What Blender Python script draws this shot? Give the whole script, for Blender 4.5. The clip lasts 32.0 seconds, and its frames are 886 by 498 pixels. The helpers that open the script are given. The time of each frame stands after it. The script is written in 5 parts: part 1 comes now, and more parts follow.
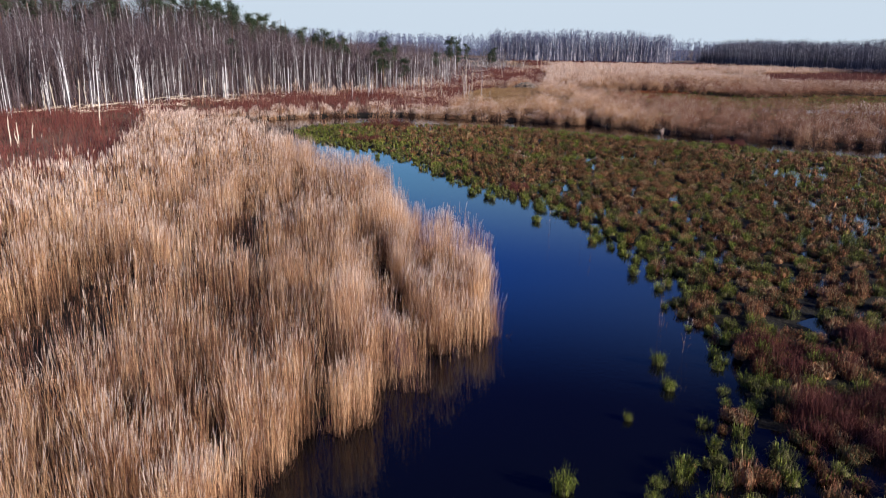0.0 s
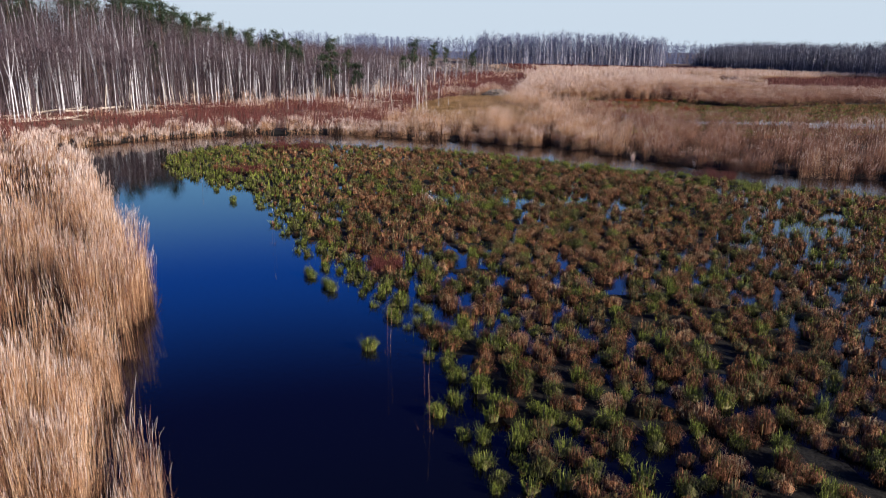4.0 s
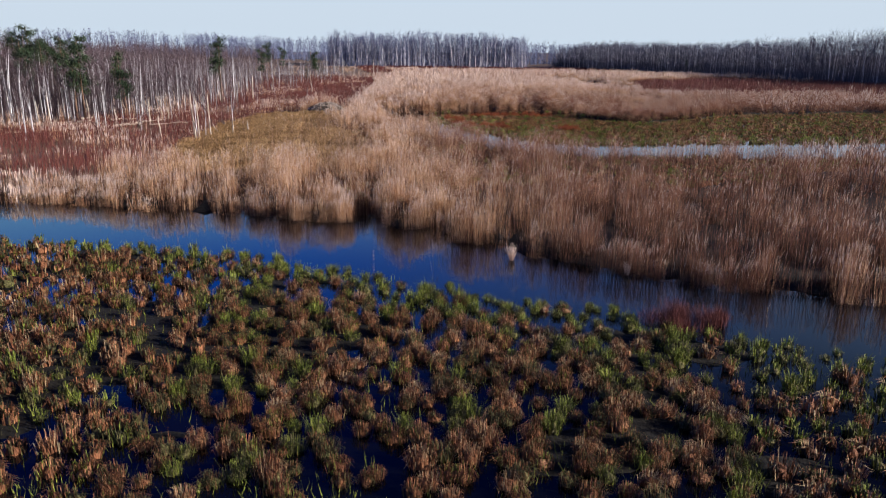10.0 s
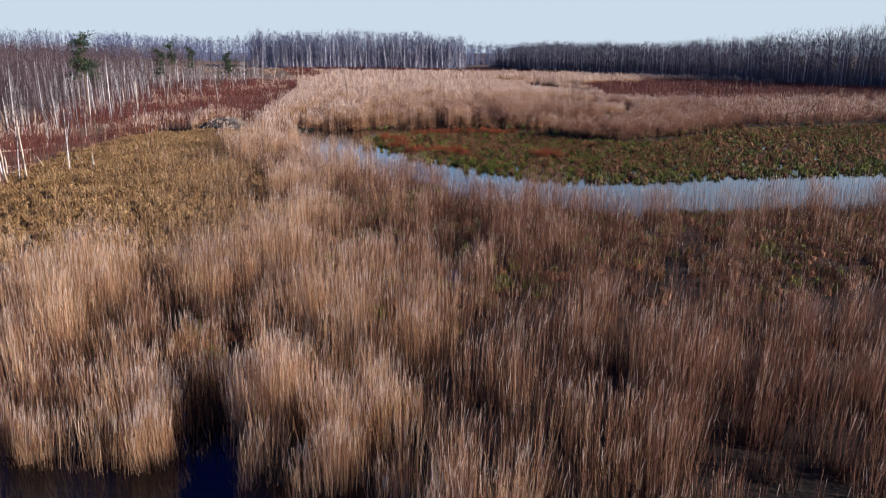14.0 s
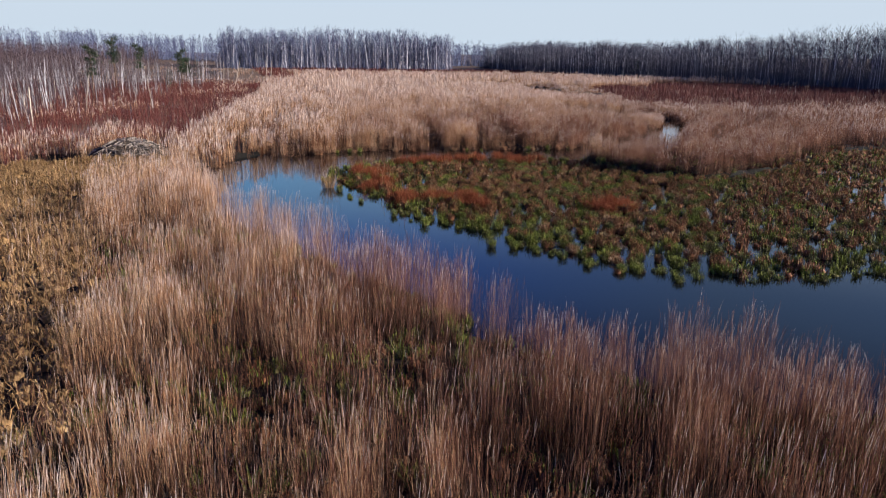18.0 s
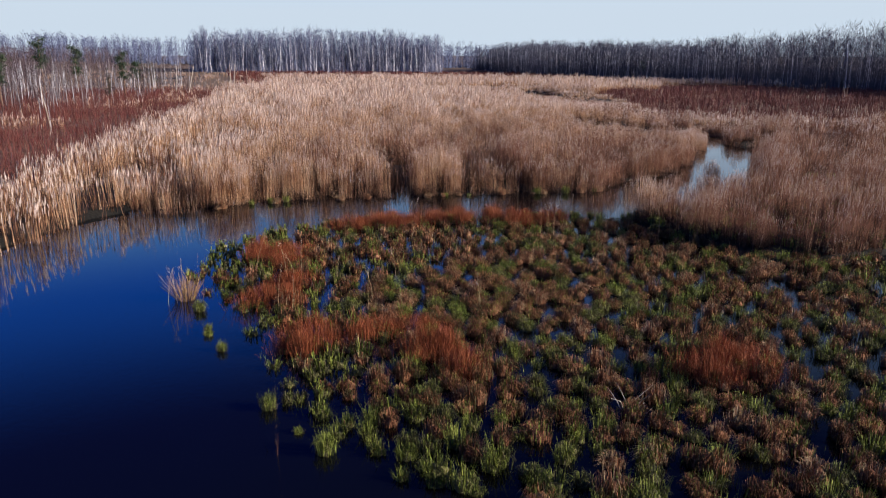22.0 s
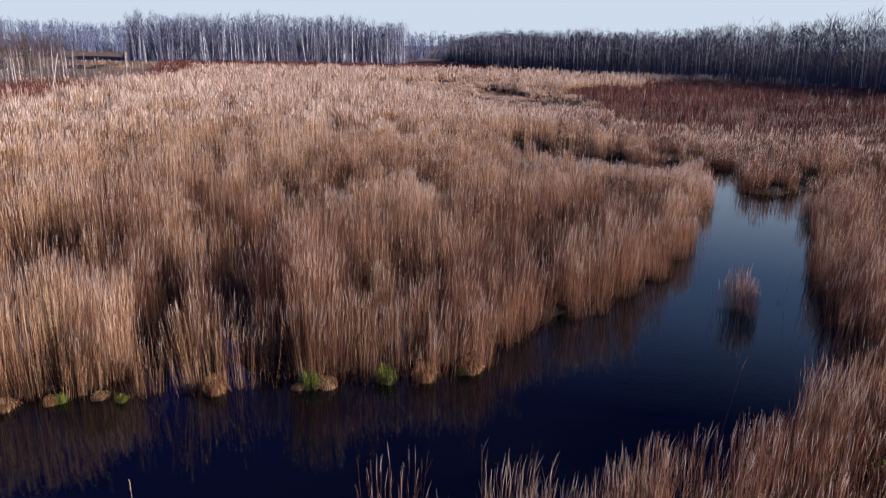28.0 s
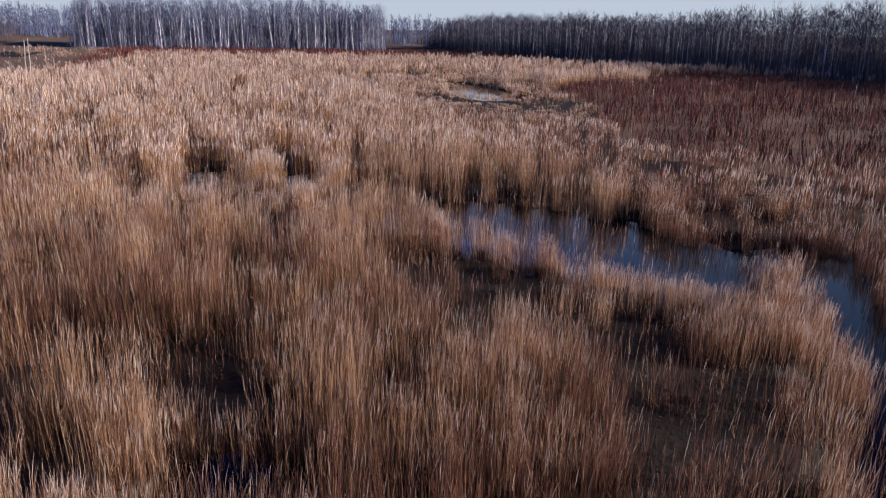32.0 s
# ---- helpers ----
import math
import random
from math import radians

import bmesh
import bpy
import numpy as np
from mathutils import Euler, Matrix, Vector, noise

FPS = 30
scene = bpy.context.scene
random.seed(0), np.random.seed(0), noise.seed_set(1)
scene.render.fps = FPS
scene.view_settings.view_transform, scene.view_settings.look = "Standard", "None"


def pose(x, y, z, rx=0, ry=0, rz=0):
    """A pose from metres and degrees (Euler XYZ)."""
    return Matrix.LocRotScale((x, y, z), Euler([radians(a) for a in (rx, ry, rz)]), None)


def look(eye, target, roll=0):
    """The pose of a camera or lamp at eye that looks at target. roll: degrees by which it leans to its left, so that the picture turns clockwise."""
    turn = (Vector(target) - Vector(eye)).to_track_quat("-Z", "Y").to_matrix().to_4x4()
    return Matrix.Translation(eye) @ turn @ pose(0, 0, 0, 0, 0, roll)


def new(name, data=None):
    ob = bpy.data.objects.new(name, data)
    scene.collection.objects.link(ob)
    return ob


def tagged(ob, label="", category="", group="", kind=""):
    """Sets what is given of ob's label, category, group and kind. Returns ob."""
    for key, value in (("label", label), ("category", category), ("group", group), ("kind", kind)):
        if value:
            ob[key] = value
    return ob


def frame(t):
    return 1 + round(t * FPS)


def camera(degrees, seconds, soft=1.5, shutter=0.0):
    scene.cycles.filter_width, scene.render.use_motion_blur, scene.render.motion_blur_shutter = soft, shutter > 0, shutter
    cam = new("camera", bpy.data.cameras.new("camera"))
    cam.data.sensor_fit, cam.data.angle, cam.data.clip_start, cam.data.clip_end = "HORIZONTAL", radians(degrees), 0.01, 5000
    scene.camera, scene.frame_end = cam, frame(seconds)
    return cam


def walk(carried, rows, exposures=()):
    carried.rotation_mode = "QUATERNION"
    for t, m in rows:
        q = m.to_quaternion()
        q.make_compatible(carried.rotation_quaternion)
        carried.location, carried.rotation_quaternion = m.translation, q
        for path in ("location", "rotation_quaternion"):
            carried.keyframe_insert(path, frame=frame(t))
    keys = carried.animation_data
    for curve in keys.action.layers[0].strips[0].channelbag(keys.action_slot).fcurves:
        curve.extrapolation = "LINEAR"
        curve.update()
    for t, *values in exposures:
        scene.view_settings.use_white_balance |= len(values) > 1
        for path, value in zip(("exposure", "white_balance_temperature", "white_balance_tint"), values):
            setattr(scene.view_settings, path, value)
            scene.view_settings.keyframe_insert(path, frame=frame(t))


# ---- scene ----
cam = camera(63.0, 32.0, soft=1.2)
METRES, EYE, TILT, LEAN, TURN = 183.67, 9.0, 0.0, 0.0, 0.0
ROWS = [
    (0.0, 0.0, 0.0, 0.0, 0.18, -15.65, -0.63),
    (0.5, 0.0056, 0.0102, -0.0, 0.18, -15.61, -0.64),
    (1.0, 0.0111, 0.0208, 0.0, 0.18, -15.59, -0.66),
    (1.5, 0.0165, 0.0319, 0.0, 0.16, -15.56, -0.65),
    (2.0, 0.0217, 0.0439, 0.0002, 0.15, -15.54, -0.64),
    (2.5, 0.0268, 0.0563, 0.0002, 0.14, -15.52, -0.64),
    (3.0, 0.0318, 0.0691, 0.0005, 0.11, -15.51, -0.63),
    (3.5, 0.0365, 0.082, 0.0006, 0.09, -15.48, -0.6),
    (5.5, 0.0545, 0.1368, 0.0007, -0.65, -15.34, -0.5),
    (6.0, 0.0586, 0.1512, 0.0008, -1.36, -15.35, -0.5),
    (6.5, 0.0625, 0.1657, 0.0009, -2.14, -15.35, -0.45),
    (7.0, 0.066, 0.1806, 0.0009, -2.98, -15.33, -0.46),
    (7.5, 0.0693, 0.1956, 0.001, -3.88, -15.34, -0.44),
    (8.0, 0.0724, 0.2109, 0.0011, -4.97, -15.33, -0.41),
    (8.5, 0.0753, 0.2263, 0.0011, -6.31, -15.31, -0.42),
    (9.0, 0.0782, 0.242, 0.0011, -7.79, -15.3, -0.38),
    (9.5, 0.081, 0.2578, 0.0012, -9.26, -15.29, -0.39),
    (10.0, 0.0838, 0.2739, 0.0014, -10.37, -15.3, -0.39),
    (10.5, 0.0865, 0.2901, 0.0015, -11.25, -15.3, -0.36),
    (11.0, 0.0892, 0.3067, 0.0016, -12.24, -15.31, -0.36),
    (11.5, 0.0919, 0.323, 0.0016, -13.01, -15.29, -0.38),
    (12.0, 0.0948, 0.34, 0.0016, -13.52, -15.29, -0.35),
    (12.5, 0.0978, 0.3573, 0.0013, -13.81, -15.27, -0.36),
    (13.0, 0.1011, 0.3746, 0.0013, -14.22, -15.27, -0.35),
    (13.5, 0.1044, 0.392, 0.001, -14.87, -15.25, -0.35),
    (14.0, 0.1077, 0.4095, 0.0007, -15.54, -15.23, -0.33),
    (14.5, 0.1113, 0.427, 0.0003, -16.06, -15.21, -0.35),
    (16.5, 0.1266, 0.4964, -0.0016, -16.62, -15.14, -0.57),
    (17.0, 0.1308, 0.5139, -0.002, -16.69, -15.15, -0.56),
    (17.5, 0.1353, 0.5312, -0.0022, -16.74, -15.17, -0.55),
    (18.0, 0.1397, 0.5484, -0.0024, -16.81, -15.14, -0.54),
    (18.5, 0.1443, 0.5654, -0.0025, -16.88, -15.11, -0.56),
    (19.0, 0.1489, 0.5819, -0.0026, -16.94, -15.09, -0.55),
    (19.5, 0.1537, 0.5974, -0.0026, -17.01, -15.08, -0.52),
    (20.0, 0.1589, 0.6125, -0.0027, -17.07, -15.06, -0.49),
    (20.5, 0.1644, 0.6268, -0.0027, -17.15, -15.05, -0.43),
    (21.0, 0.1705, 0.6405, -0.0028, -17.21, -15.03, -0.35),
    (21.5, 0.1772, 0.6534, -0.0028, -17.27, -15.03, -0.22),
    (22.0, 0.1846, 0.666, -0.0027, -17.35, -15.04, -0.15),
    (22.5, 0.1927, 0.6783, -0.0027, -17.41, -15.02, -0.12),
    (23.0, 0.2011, 0.6905, -0.0026, -17.47, -15.01, -0.14),
    (23.5, 0.2097, 0.7026, -0.0025, -17.51, -15.02, -0.18),
    (24.0, 0.2182, 0.7148, -0.0023, -17.58, -15.02, -0.16),
    (24.5, 0.2267, 0.7269, -0.0022, -17.63, -15.02, -0.18),
    (25.0, 0.2351, 0.739, -0.0021, -17.7, -15.03, -0.16),
    (25.5, 0.2436, 0.7511, -0.002, -17.77, -15.03, -0.19),
    (26.0, 0.252, 0.763, -0.0019, -17.85, -15.03, -0.18),
    (26.5, 0.2605, 0.7749, -0.002, -17.92, -15.34, -0.23),
    (28.5, 0.29, 0.819, -0.0045, -18.49, -15.79, -0.86),
    (29.0, 0.2997, 0.832, -0.0041, -18.55, -15.97, -0.89),
    (29.5, 0.3092, 0.845, -0.0038, -18.62, -16.2, -0.91),
    (30.0, 0.3183, 0.8587, -0.0035, -18.69, -16.42, -0.91),
    (30.5, 0.3268, 0.8735, -0.0034, -18.77, -16.6, -0.93),
    (31.0, 0.3347, 0.8894, -0.003, -18.82, -16.73, -0.91),
    (31.5, 0.3413, 0.9062, -0.0027, -18.86, -16.82, -0.85),
    (32.0, 0.3463, 0.9234, -0.0025, -18.9, -16.88, -0.77),
]
walk(cam, [(t, pose(0, 0, EYE, TILT, LEAN, TURN) @ pose(METRES * x, METRES * y, METRES * z, 90 + pitch, roll, yaw)) for t, x, y, z, yaw, pitch, roll in ROWS], exposures=((0.0, 0.0, 6500.0, 11.0), (26.5, 0.0, 6500.0, 11.0), (29.0, 0.0, 6500.0, 16.0), (30.0, -0.18, 6500.0, 16.0), (32.0, -0.28, 6500.0, 16.0)))

# ---- world and sun ----
SUN_AZ, SUN_EL = (0.89, -0.456), 18.0
world = bpy.data.worlds.new("sky_world")
scene.world = world
world.use_nodes = True
wn, wl = world.node_tree.nodes, world.node_tree.links
sky = wn.new("ShaderNodeTexSky")
sky.sky_type = "NISHITA"
sky.sun_disc = False
sky.sun_elevation = radians(SUN_EL)
sky.sun_rotation = math.atan2(SUN_AZ[0], SUN_AZ[1])
sky.air_density, sky.dust_density, sky.ozone_density = 1.0, 0.1, 4.0
wn["Background"].inputs["Strength"].default_value = 1.0
cool = wn.new("ShaderNodeMix")
cool.data_type, cool.blend_type = "RGBA", "MULTIPLY"
cool.inputs["Factor"].default_value = 1.0
cool.inputs["B"].default_value = (0.070, 0.122, 0.166, 1)
deep = wn.new("ShaderNodeGamma")
deep.inputs["Gamma"].default_value = 1.75
wl.new(sky.outputs["Color"], cool.inputs["A"])
wl.new(cool.outputs["Result"], deep.inputs["Color"])
# a pale even haze lies along the whole horizon
place = wn.new("ShaderNodeTexCoord")
axes = wn.new("ShaderNodeSeparateXYZ")
height = wn.new("ShaderNodeMapRange")
height.interpolation_type = "SMOOTHSTEP"
height.inputs["From Min"].default_value, height.inputs["From Max"].default_value = 0.46, 0.80
height.inputs["To Min"].default_value, height.inputs["To Max"].default_value = 1.0, 0.0
haze = wn.new("ShaderNodeMix")
haze.data_type = "RGBA"
# clear blue that deepens with height, paler on the side of the sun
skies = []
for low_stops in (((0.05, (0.60, 0.71, 0.82, 1)), (0.17, (0.24, 0.60, 1.08, 1)), (0.30, (0.015, 0.20, 1.15, 1)), (0.46, (0.004, 0.022, 0.26, 1))),
                  ((0.05, (0.60, 0.71, 0.82, 1)), (0.17, (0.50, 0.66, 0.88, 1)), (0.30, (0.17, 0.30, 0.58, 1)), (0.46, (0.010, 0.024, 0.14, 1)))):
    low_sky = wn.new("ShaderNodeValToRGB")
    low_sky.color_ramp.interpolation = "EASE"
    while len(low_sky.color_ramp.elements) < len(low_stops):
        low_sky.color_ramp.elements.new(0.5)
    for stop, (where, shade) in zip(low_sky.color_ramp.elements, low_stops):
        stop.position, stop.color = where, shade
    wl.new(axes.outputs["Z"], low_sky.inputs[0])
    skies.append(low_sky)
sunward = wn.new("ShaderNodeMapRange")
sunward.inputs["From Min"].default_value, sunward.inputs["From Max"].default_value = -0.05, 0.6
pale = wn.new("ShaderNodeMix")
pale.data_type = "RGBA"
wl.new(axes.outputs["X"], sunward.inputs["Value"])
wl.new(sunward.outputs[0], pale.inputs["Factor"])
wl.new(skies[0].outputs[0], pale.inputs["A"])
wl.new(skies[1].outputs[0], pale.inputs["B"])
wl.new(pale.outputs["Result"], haze.inputs["B"])
wl.new(place.outputs["Generated"], axes.inputs[0])
wl.new(axes.outputs["Z"], height.inputs["Value"])
wl.new(height.outputs[0], haze.inputs["Factor"])
wl.new(deep.outputs["Color"], haze.inputs["A"])
wl.new(haze.outputs["Result"], wn["Background"].inputs["Color"])
sun = new("sun", bpy.data.lights.new("sun", "SUN"))
sun.data.energy, sun.data.angle, sun.data.color = 10.0, radians(0.6), (1.0, 0.94, 0.88)
sun.matrix_world = look((SUN_AZ[0] * 100, SUN_AZ[1] * 100, 100 * math.tan(radians(SUN_EL))), (0, 0, 0))

# ---- materials ----


def node_material(name, roughness=0.8):
    m = bpy.data.materials.new(name)
    m.use_nodes = True
    b = m.node_tree.nodes["Principled BSDF"]
    b.inputs["Roughness"].default_value = roughness
    b.inputs["Specular IOR Level"].default_value = 0.25
    return m, m.node_tree.nodes, m.node_tree.links, b


def ramp_node(nodes, stops):
    r = nodes.new("ShaderNodeValToRGB")
    e = r.color_ramp.elements
    while len(e) < len(stops):
        e.new(0.5)
    for k, (p, c) in zip(e, stops):
        k.position, k.color = p, (*c, 1)
    return r


def plant_material(name, stops, patch=6.0, tint=(1, 1, 1), amount=0.5, roughness=0.75, fine=0.0, thin=0.0):
    """Colour by the single blade (random per island), shifted by wide patches over the ground."""
    m, n, l, b = node_material(name, roughness)
    geo = n.new("ShaderNodeNewGeometry")
    noise_tex = n.new("ShaderNodeTexNoise")
    noise_tex.inputs["Scale"].default_value = 1.0 / patch
    noise_tex.inputs["Detail"].default_value = 3
    l.new(geo.outputs["Position"], noise_tex.inputs["Vector"])
    mix_value = n.new("ShaderNodeMath")
    mix_value.operation = "MULTIPLY_ADD"
    mix_value.inputs[1].default_value = 1.0 - amount
    scaled = n.new("ShaderNodeMath")
    scaled.operation = "MULTIPLY_ADD"
    scaled.inputs[1].default_value = amount * 2.4
    scaled.inputs[2].default_value = -amount * 0.7
    l.new(noise_tex.outputs["Fac"], scaled.inputs[0])
    l.new(geo.outputs["Random Per Island"], mix_value.inputs[0])
    l.new(scaled.outputs[0], mix_value.inputs[2])
    r = ramp_node(n, stops)
    l.new(mix_value.outputs[0], r.inputs[0])
    if fine:
        # strands: fine streaks that run down
        mp = n.new("ShaderNodeMapping")
        mp.inputs["Scale"].default_value = (fine, fine, fine * 0.18)
        l.new(geo.outputs["Position"], mp.inputs["Vector"])
        st = n.new("ShaderNodeTexNoise")
        st.inputs["Scale"].default_value, st.inputs["Detail"].default_value = 1.0, 2
        l.new(mp.outputs[0], st.inputs["Vector"])
        mr = n.new("ShaderNodeMapRange")
        mr.inputs["From Min"].default_value, mr.inputs["From Max"].default_value = 0.3, 0.7
        mr.inputs["To Min"].default_value, mr.inputs["To Max"].default_value = 0.35, 1.45
        l.new(st.outputs["Fac"], mr.inputs["Value"])
        hs = n.new("ShaderNodeHueSaturation")
        l.new(mr.outputs[0], hs.inputs["Value"])
        l.new(r.outputs[0], hs.inputs["Color"])
        l.new(hs.outputs[0], b.inputs["Base Color"])
        bp = n.new("ShaderNodeBump")
        bp.inputs["Strength"].default_value, bp.inputs["Distance"].default_value = 1.0, 0.05
        l.new(st.outputs["Fac"], bp.inputs["Height"])
        l.new(bp.outputs[0], b.inputs["Normal"])
    else:
        l.new(r.outputs[0], b.inputs["Base Color"])
    if thin:
        glow, both = n.new("ShaderNodeBsdfTranslucent"), n.new("ShaderNodeMixShader")
        both.inputs[0].default_value = thin
        l.new(b.inputs["Base Color"].links[0].from_socket, glow.inputs["Color"])
        l.new(b.outputs[0], both.inputs[1])
        l.new(glow.outputs[0], both.inputs[2])
        l.new(both.outputs[0], n["Material Output"].inputs["Surface"])
    return m


def bark_material(name, light, dark, scale, cut):
    m, n, l, b = node_material(name, 0.85)
    tex = n.new("ShaderNodeTexCoord")
    info = n.new("ShaderNodeObjectInfo")
    mp = n.new("ShaderNodeMapping")
    mp.inputs["Scale"].default_value = (scale, scale, scale * 0.35)
    l.new(tex.outputs["Object"], mp.inputs["Vector"])
    nz = n.new("ShaderNodeTexNoise")
    nz.inputs["Scale"].default_value, nz.inputs["Detail"].default_value = 1.0, 5
    l.new(mp.outputs[0], nz.inputs["Vector"])
    r = ramp_node(n, ((cut - 0.08, dark), (cut + 0.05, light), (0.85, tuple(0.8 * c for c in light))))
    l.new(nz.outputs["Fac"], r.inputs[0])
    vary = n.new("ShaderNodeHueSaturation")
    val = n.new("ShaderNodeMapRange")
    val.inputs["To Min"].default_value, val.inputs["To Max"].default_value = 0.7, 1.15
    l.new(info.outputs["Random"], val.inputs["Value"])
    l.new(val.outputs[0], vary.inputs["Value"])
    l.new(r.outputs[0], vary.inputs["Color"])
    l.new(vary.outputs[0], b.inputs["Base Color"])
    bump = n.new("ShaderNodeBump")
    bump.inputs["Strength"].default_value = 0.4
    l.new(nz.outputs["Fac"], bump.inputs["Height"])
    l.new(bump.outputs[0], b.inputs["Normal"])
    return m


def ground_material(name, stops, scale, bump_strength=0.6):
    m, n, l, b = node_material(name, 0.9)
    geo = n.new("ShaderNodeNewGeometry")
    a, c = n.new("ShaderNodeTexNoise"), n.new("ShaderNodeTexNoise")
    a.inputs["Scale"].default_value, a.inputs["Detail"].default_value = scale, 6
    c.inputs["Scale"].default_value, c.inputs["Detail"].default_value = scale * 12, 6
    l.new(geo.outputs["Position"], a.inputs["Vector"])
    l.new(geo.outputs["Position"], c.inputs["Vector"])
    mean = n.new("ShaderNodeMath")
    mean.operation = "MULTIPLY_ADD"
    mean.inputs[1].default_value = 0.5
    half = n.new("ShaderNodeMath")
    half.operation = "MULTIPLY"
    half.inputs[1].default_value = 0.5
    l.new(c.outputs["Fac"], half.inputs[0])
    l.new(a.outputs["Fac"], mean.inputs[0])
    l.new(half.outputs[0], mean.inputs[2])
    r = ramp_node(n, stops)
    l.new(mean.outputs[0], r.inputs[0])
    l.new(r.outputs[0], b.inputs["Base Color"])
    bump = n.new("ShaderNodeBump")
    bump.inputs["Strength"].default_value, bump.inputs["Distance"].default_value = bump_strength, 0.1
    l.new(c.outputs["Fac"], bump.inputs["Height"])
    l.new(bump.outputs[0], b.inputs["Normal"])
    return m


def water_material():
    m, n, l, b = node_material("still_water", 0.02)
    b.inputs["Base Color"].default_value = (0.002, 0.0022, 0.003, 1)
    b.inputs["IOR"].default_value = 1.34
    b.inputs["Specular IOR Level"].default_value = 0.5
    geo = n.new("ShaderNodeNewGeometry")
    nz = n.new("ShaderNodeTexNoise")
    nz.inputs["Scale"].default_value, nz.inputs["Detail"].default_value = 6.5, 3
    l.new(geo.outputs["Position"], nz.inputs["Vector"])
    bump = n.new("ShaderNodeBump")
    bump.inputs["Strength"].default_value, bump.inputs["Distance"].default_value = 0.03, 0.05
    l.new(nz.outputs["Fac"], bump.inputs["Height"])
    l.new(bump.outputs[0], b.inputs["Normal"])
    return m


REED = plant_material("dry_reed", ((0.0, (0.08, 0.029, 0.014)), (0.36, (0.31, 0.150, 0.075)), (0.66, (0.60, 0.365, 0.205)), (1.0, (0.86, 0.65, 0.46))), 1.3, amount=0.5, thin=0.3)
REED_RUST = plant_material("rusty_reed", ((0.0, (0.045, 0.018, 0.012)), (0.42, (0.145, 0.060, 0.037)), (0.76, (0.30, 0.145, 0.090)), (1.0, (0.54, 0.34, 0.24))), 1.3, amount=0.5, thin=0.3)
# dark brown put in for the shade low in the reeds and in the inlets
REED_SHADE = plant_material("reed_shade", ((0.0, (0.022, 0.010, 0.006)), (0.5, (0.06, 0.027, 0.015)), (1.0, (0.14, 0.07, 0.038))), 1.3, amount=0.4)
PLUME = plant_material("reed_plume", ((0.0, (0.38, 0.27, 0.205)), (0.5, (0.63, 0.475, 0.395)), (1.0, (0.77, 0.665, 0.585))), 5.0, thin=0.35)
STRAW = plant_material("bleached_straw", ((0.0, (0.22, 0.14, 0.07)), (1.0, (0.43, 0.31, 0.18))), 2.0)
SEDGE_BROWN = plant_material("withered_sedge", ((0.0, (0.055, 0.021, 0.010)), (0.35, (0.135, 0.048, 0.021)), (0.7, (0.29, 0.120, 0.054)), (1.0, (0.54, 0.29, 0.155))), 1.2, amount=0.4, fine=38.0, thin=0.1)
SEDGE_GREEN = plant_material("green_sedge", ((0.0, (0.05, 0.062, 0.010)), (0.45, (0.14, 0.165, 0.022)), (0.8, (0.23, 0.255, 0.040)), (1.0, (0.33, 0.325, 0.075))), 1.5, amount=0.4, fine=38.0, thin=0.1)
SEDGE_DIM = plant_material("olive_sedge", ((0.0, (0.028, 0.027, 0.010)), (0.5, (0.092, 0.083, 0.028)), (1.0, (0.22, 0.188, 0.075))), 1.5, amount=0.4, fine=38.0, thin=0.1)
SEDGE_YELLOW = plant_material("yellow_sedge", ((0.0, (0.14, 0.074, 0.028)), (0.5, (0.34, 0.198, 0.084)), (1.0, (0.54, 0.35, 0.17))), 4.0, amount=0.5)
OSIER = plant_material("red_shoots", ((0.0, (0.042, 0.0105, 0.010)), (0.5, (0.098, 0.0225, 0.0185)), (1.0, (0.17, 0.055, 0.041))), 5.0, amount=0.45)
RUST = plant_material("rust_red_twigs", ((0.0, (0.08, 0.016, 0.006)), (0.5, (0.20, 0.046, 0.014)), (1.0, (0.36, 0.115, 0.042))), 2.0, amount=0.35)
TWIG = plant_material("birch_twigs", ((0.0, (0.030, 0.019, 0.023)), (0.5, (0.068, 0.044, 0.050)), (1.0, (0.125, 0.088, 0.092))), 20.0, amount=0.45)
# blue put into the far twigs in place of distance haze
TWIG_HAZE = plant_material("hazy_twigs", ((0.0, (0.046, 0.053, 0.095)), (0.5, (0.092, 0.106, 0.18)), (1.0, (0.17, 0.19, 0.275))), 30.0, amount=0.45)
# darker copy of the bluish twigs, painting the east wood's shade and haze
TWIG_SHADED = plant_material("shaded_twigs", ((0.0, (0.026, 0.026, 0.042)), (0.5, (0.052, 0.053, 0.080)), (1.0, (0.10, 0.10, 0.128))), 30.0, amount=0.45)
NEEDLE = plant_material("pine_needles", ((0.0, (0.012, 0.022, 0.012)), (0.6, (0.03, 0.05, 0.022)), (1.0, (0.07, 0.085, 0.035))), 3.0)
BIRCH_BARK = bark_material("birch_bark", (0.60, 0.58, 0.595), (0.10, 0.085, 0.085), 3.0, 0.40)
FAR_BARK = plant_material("far_birch_bark", ((0.0, (0.06, 0.05, 0.054)), (0.55, (0.20, 0.18, 0.19)), (1.0, (0.74, 0.72, 0.74))), 15.0, amount=0.3)
# grey bark with a bluish haze tint mixed into its colour
GREY_HAZE_BARK = plant_material("grey_haze_bark", ((0.0, (0.0805, 0.0725, 0.0936)), (0.5, (0.184, 0.1702, 0.204)), (0.72, (0.506, 0.483, 0.528)), (1.0, (0.713, 0.69, 0.732))), 15.0, amount=0.3)
PINE_BARK = bark_material("pine_bark", (0.17, 0.10, 0.065), (0.05, 0.035, 0.03), 4.0, 0.45)
DEAD_WOOD = bark_material("dead_wood", (0.55, 0.46, 0.37), (0.20, 0.15, 0.12), 2.5, 0.38)
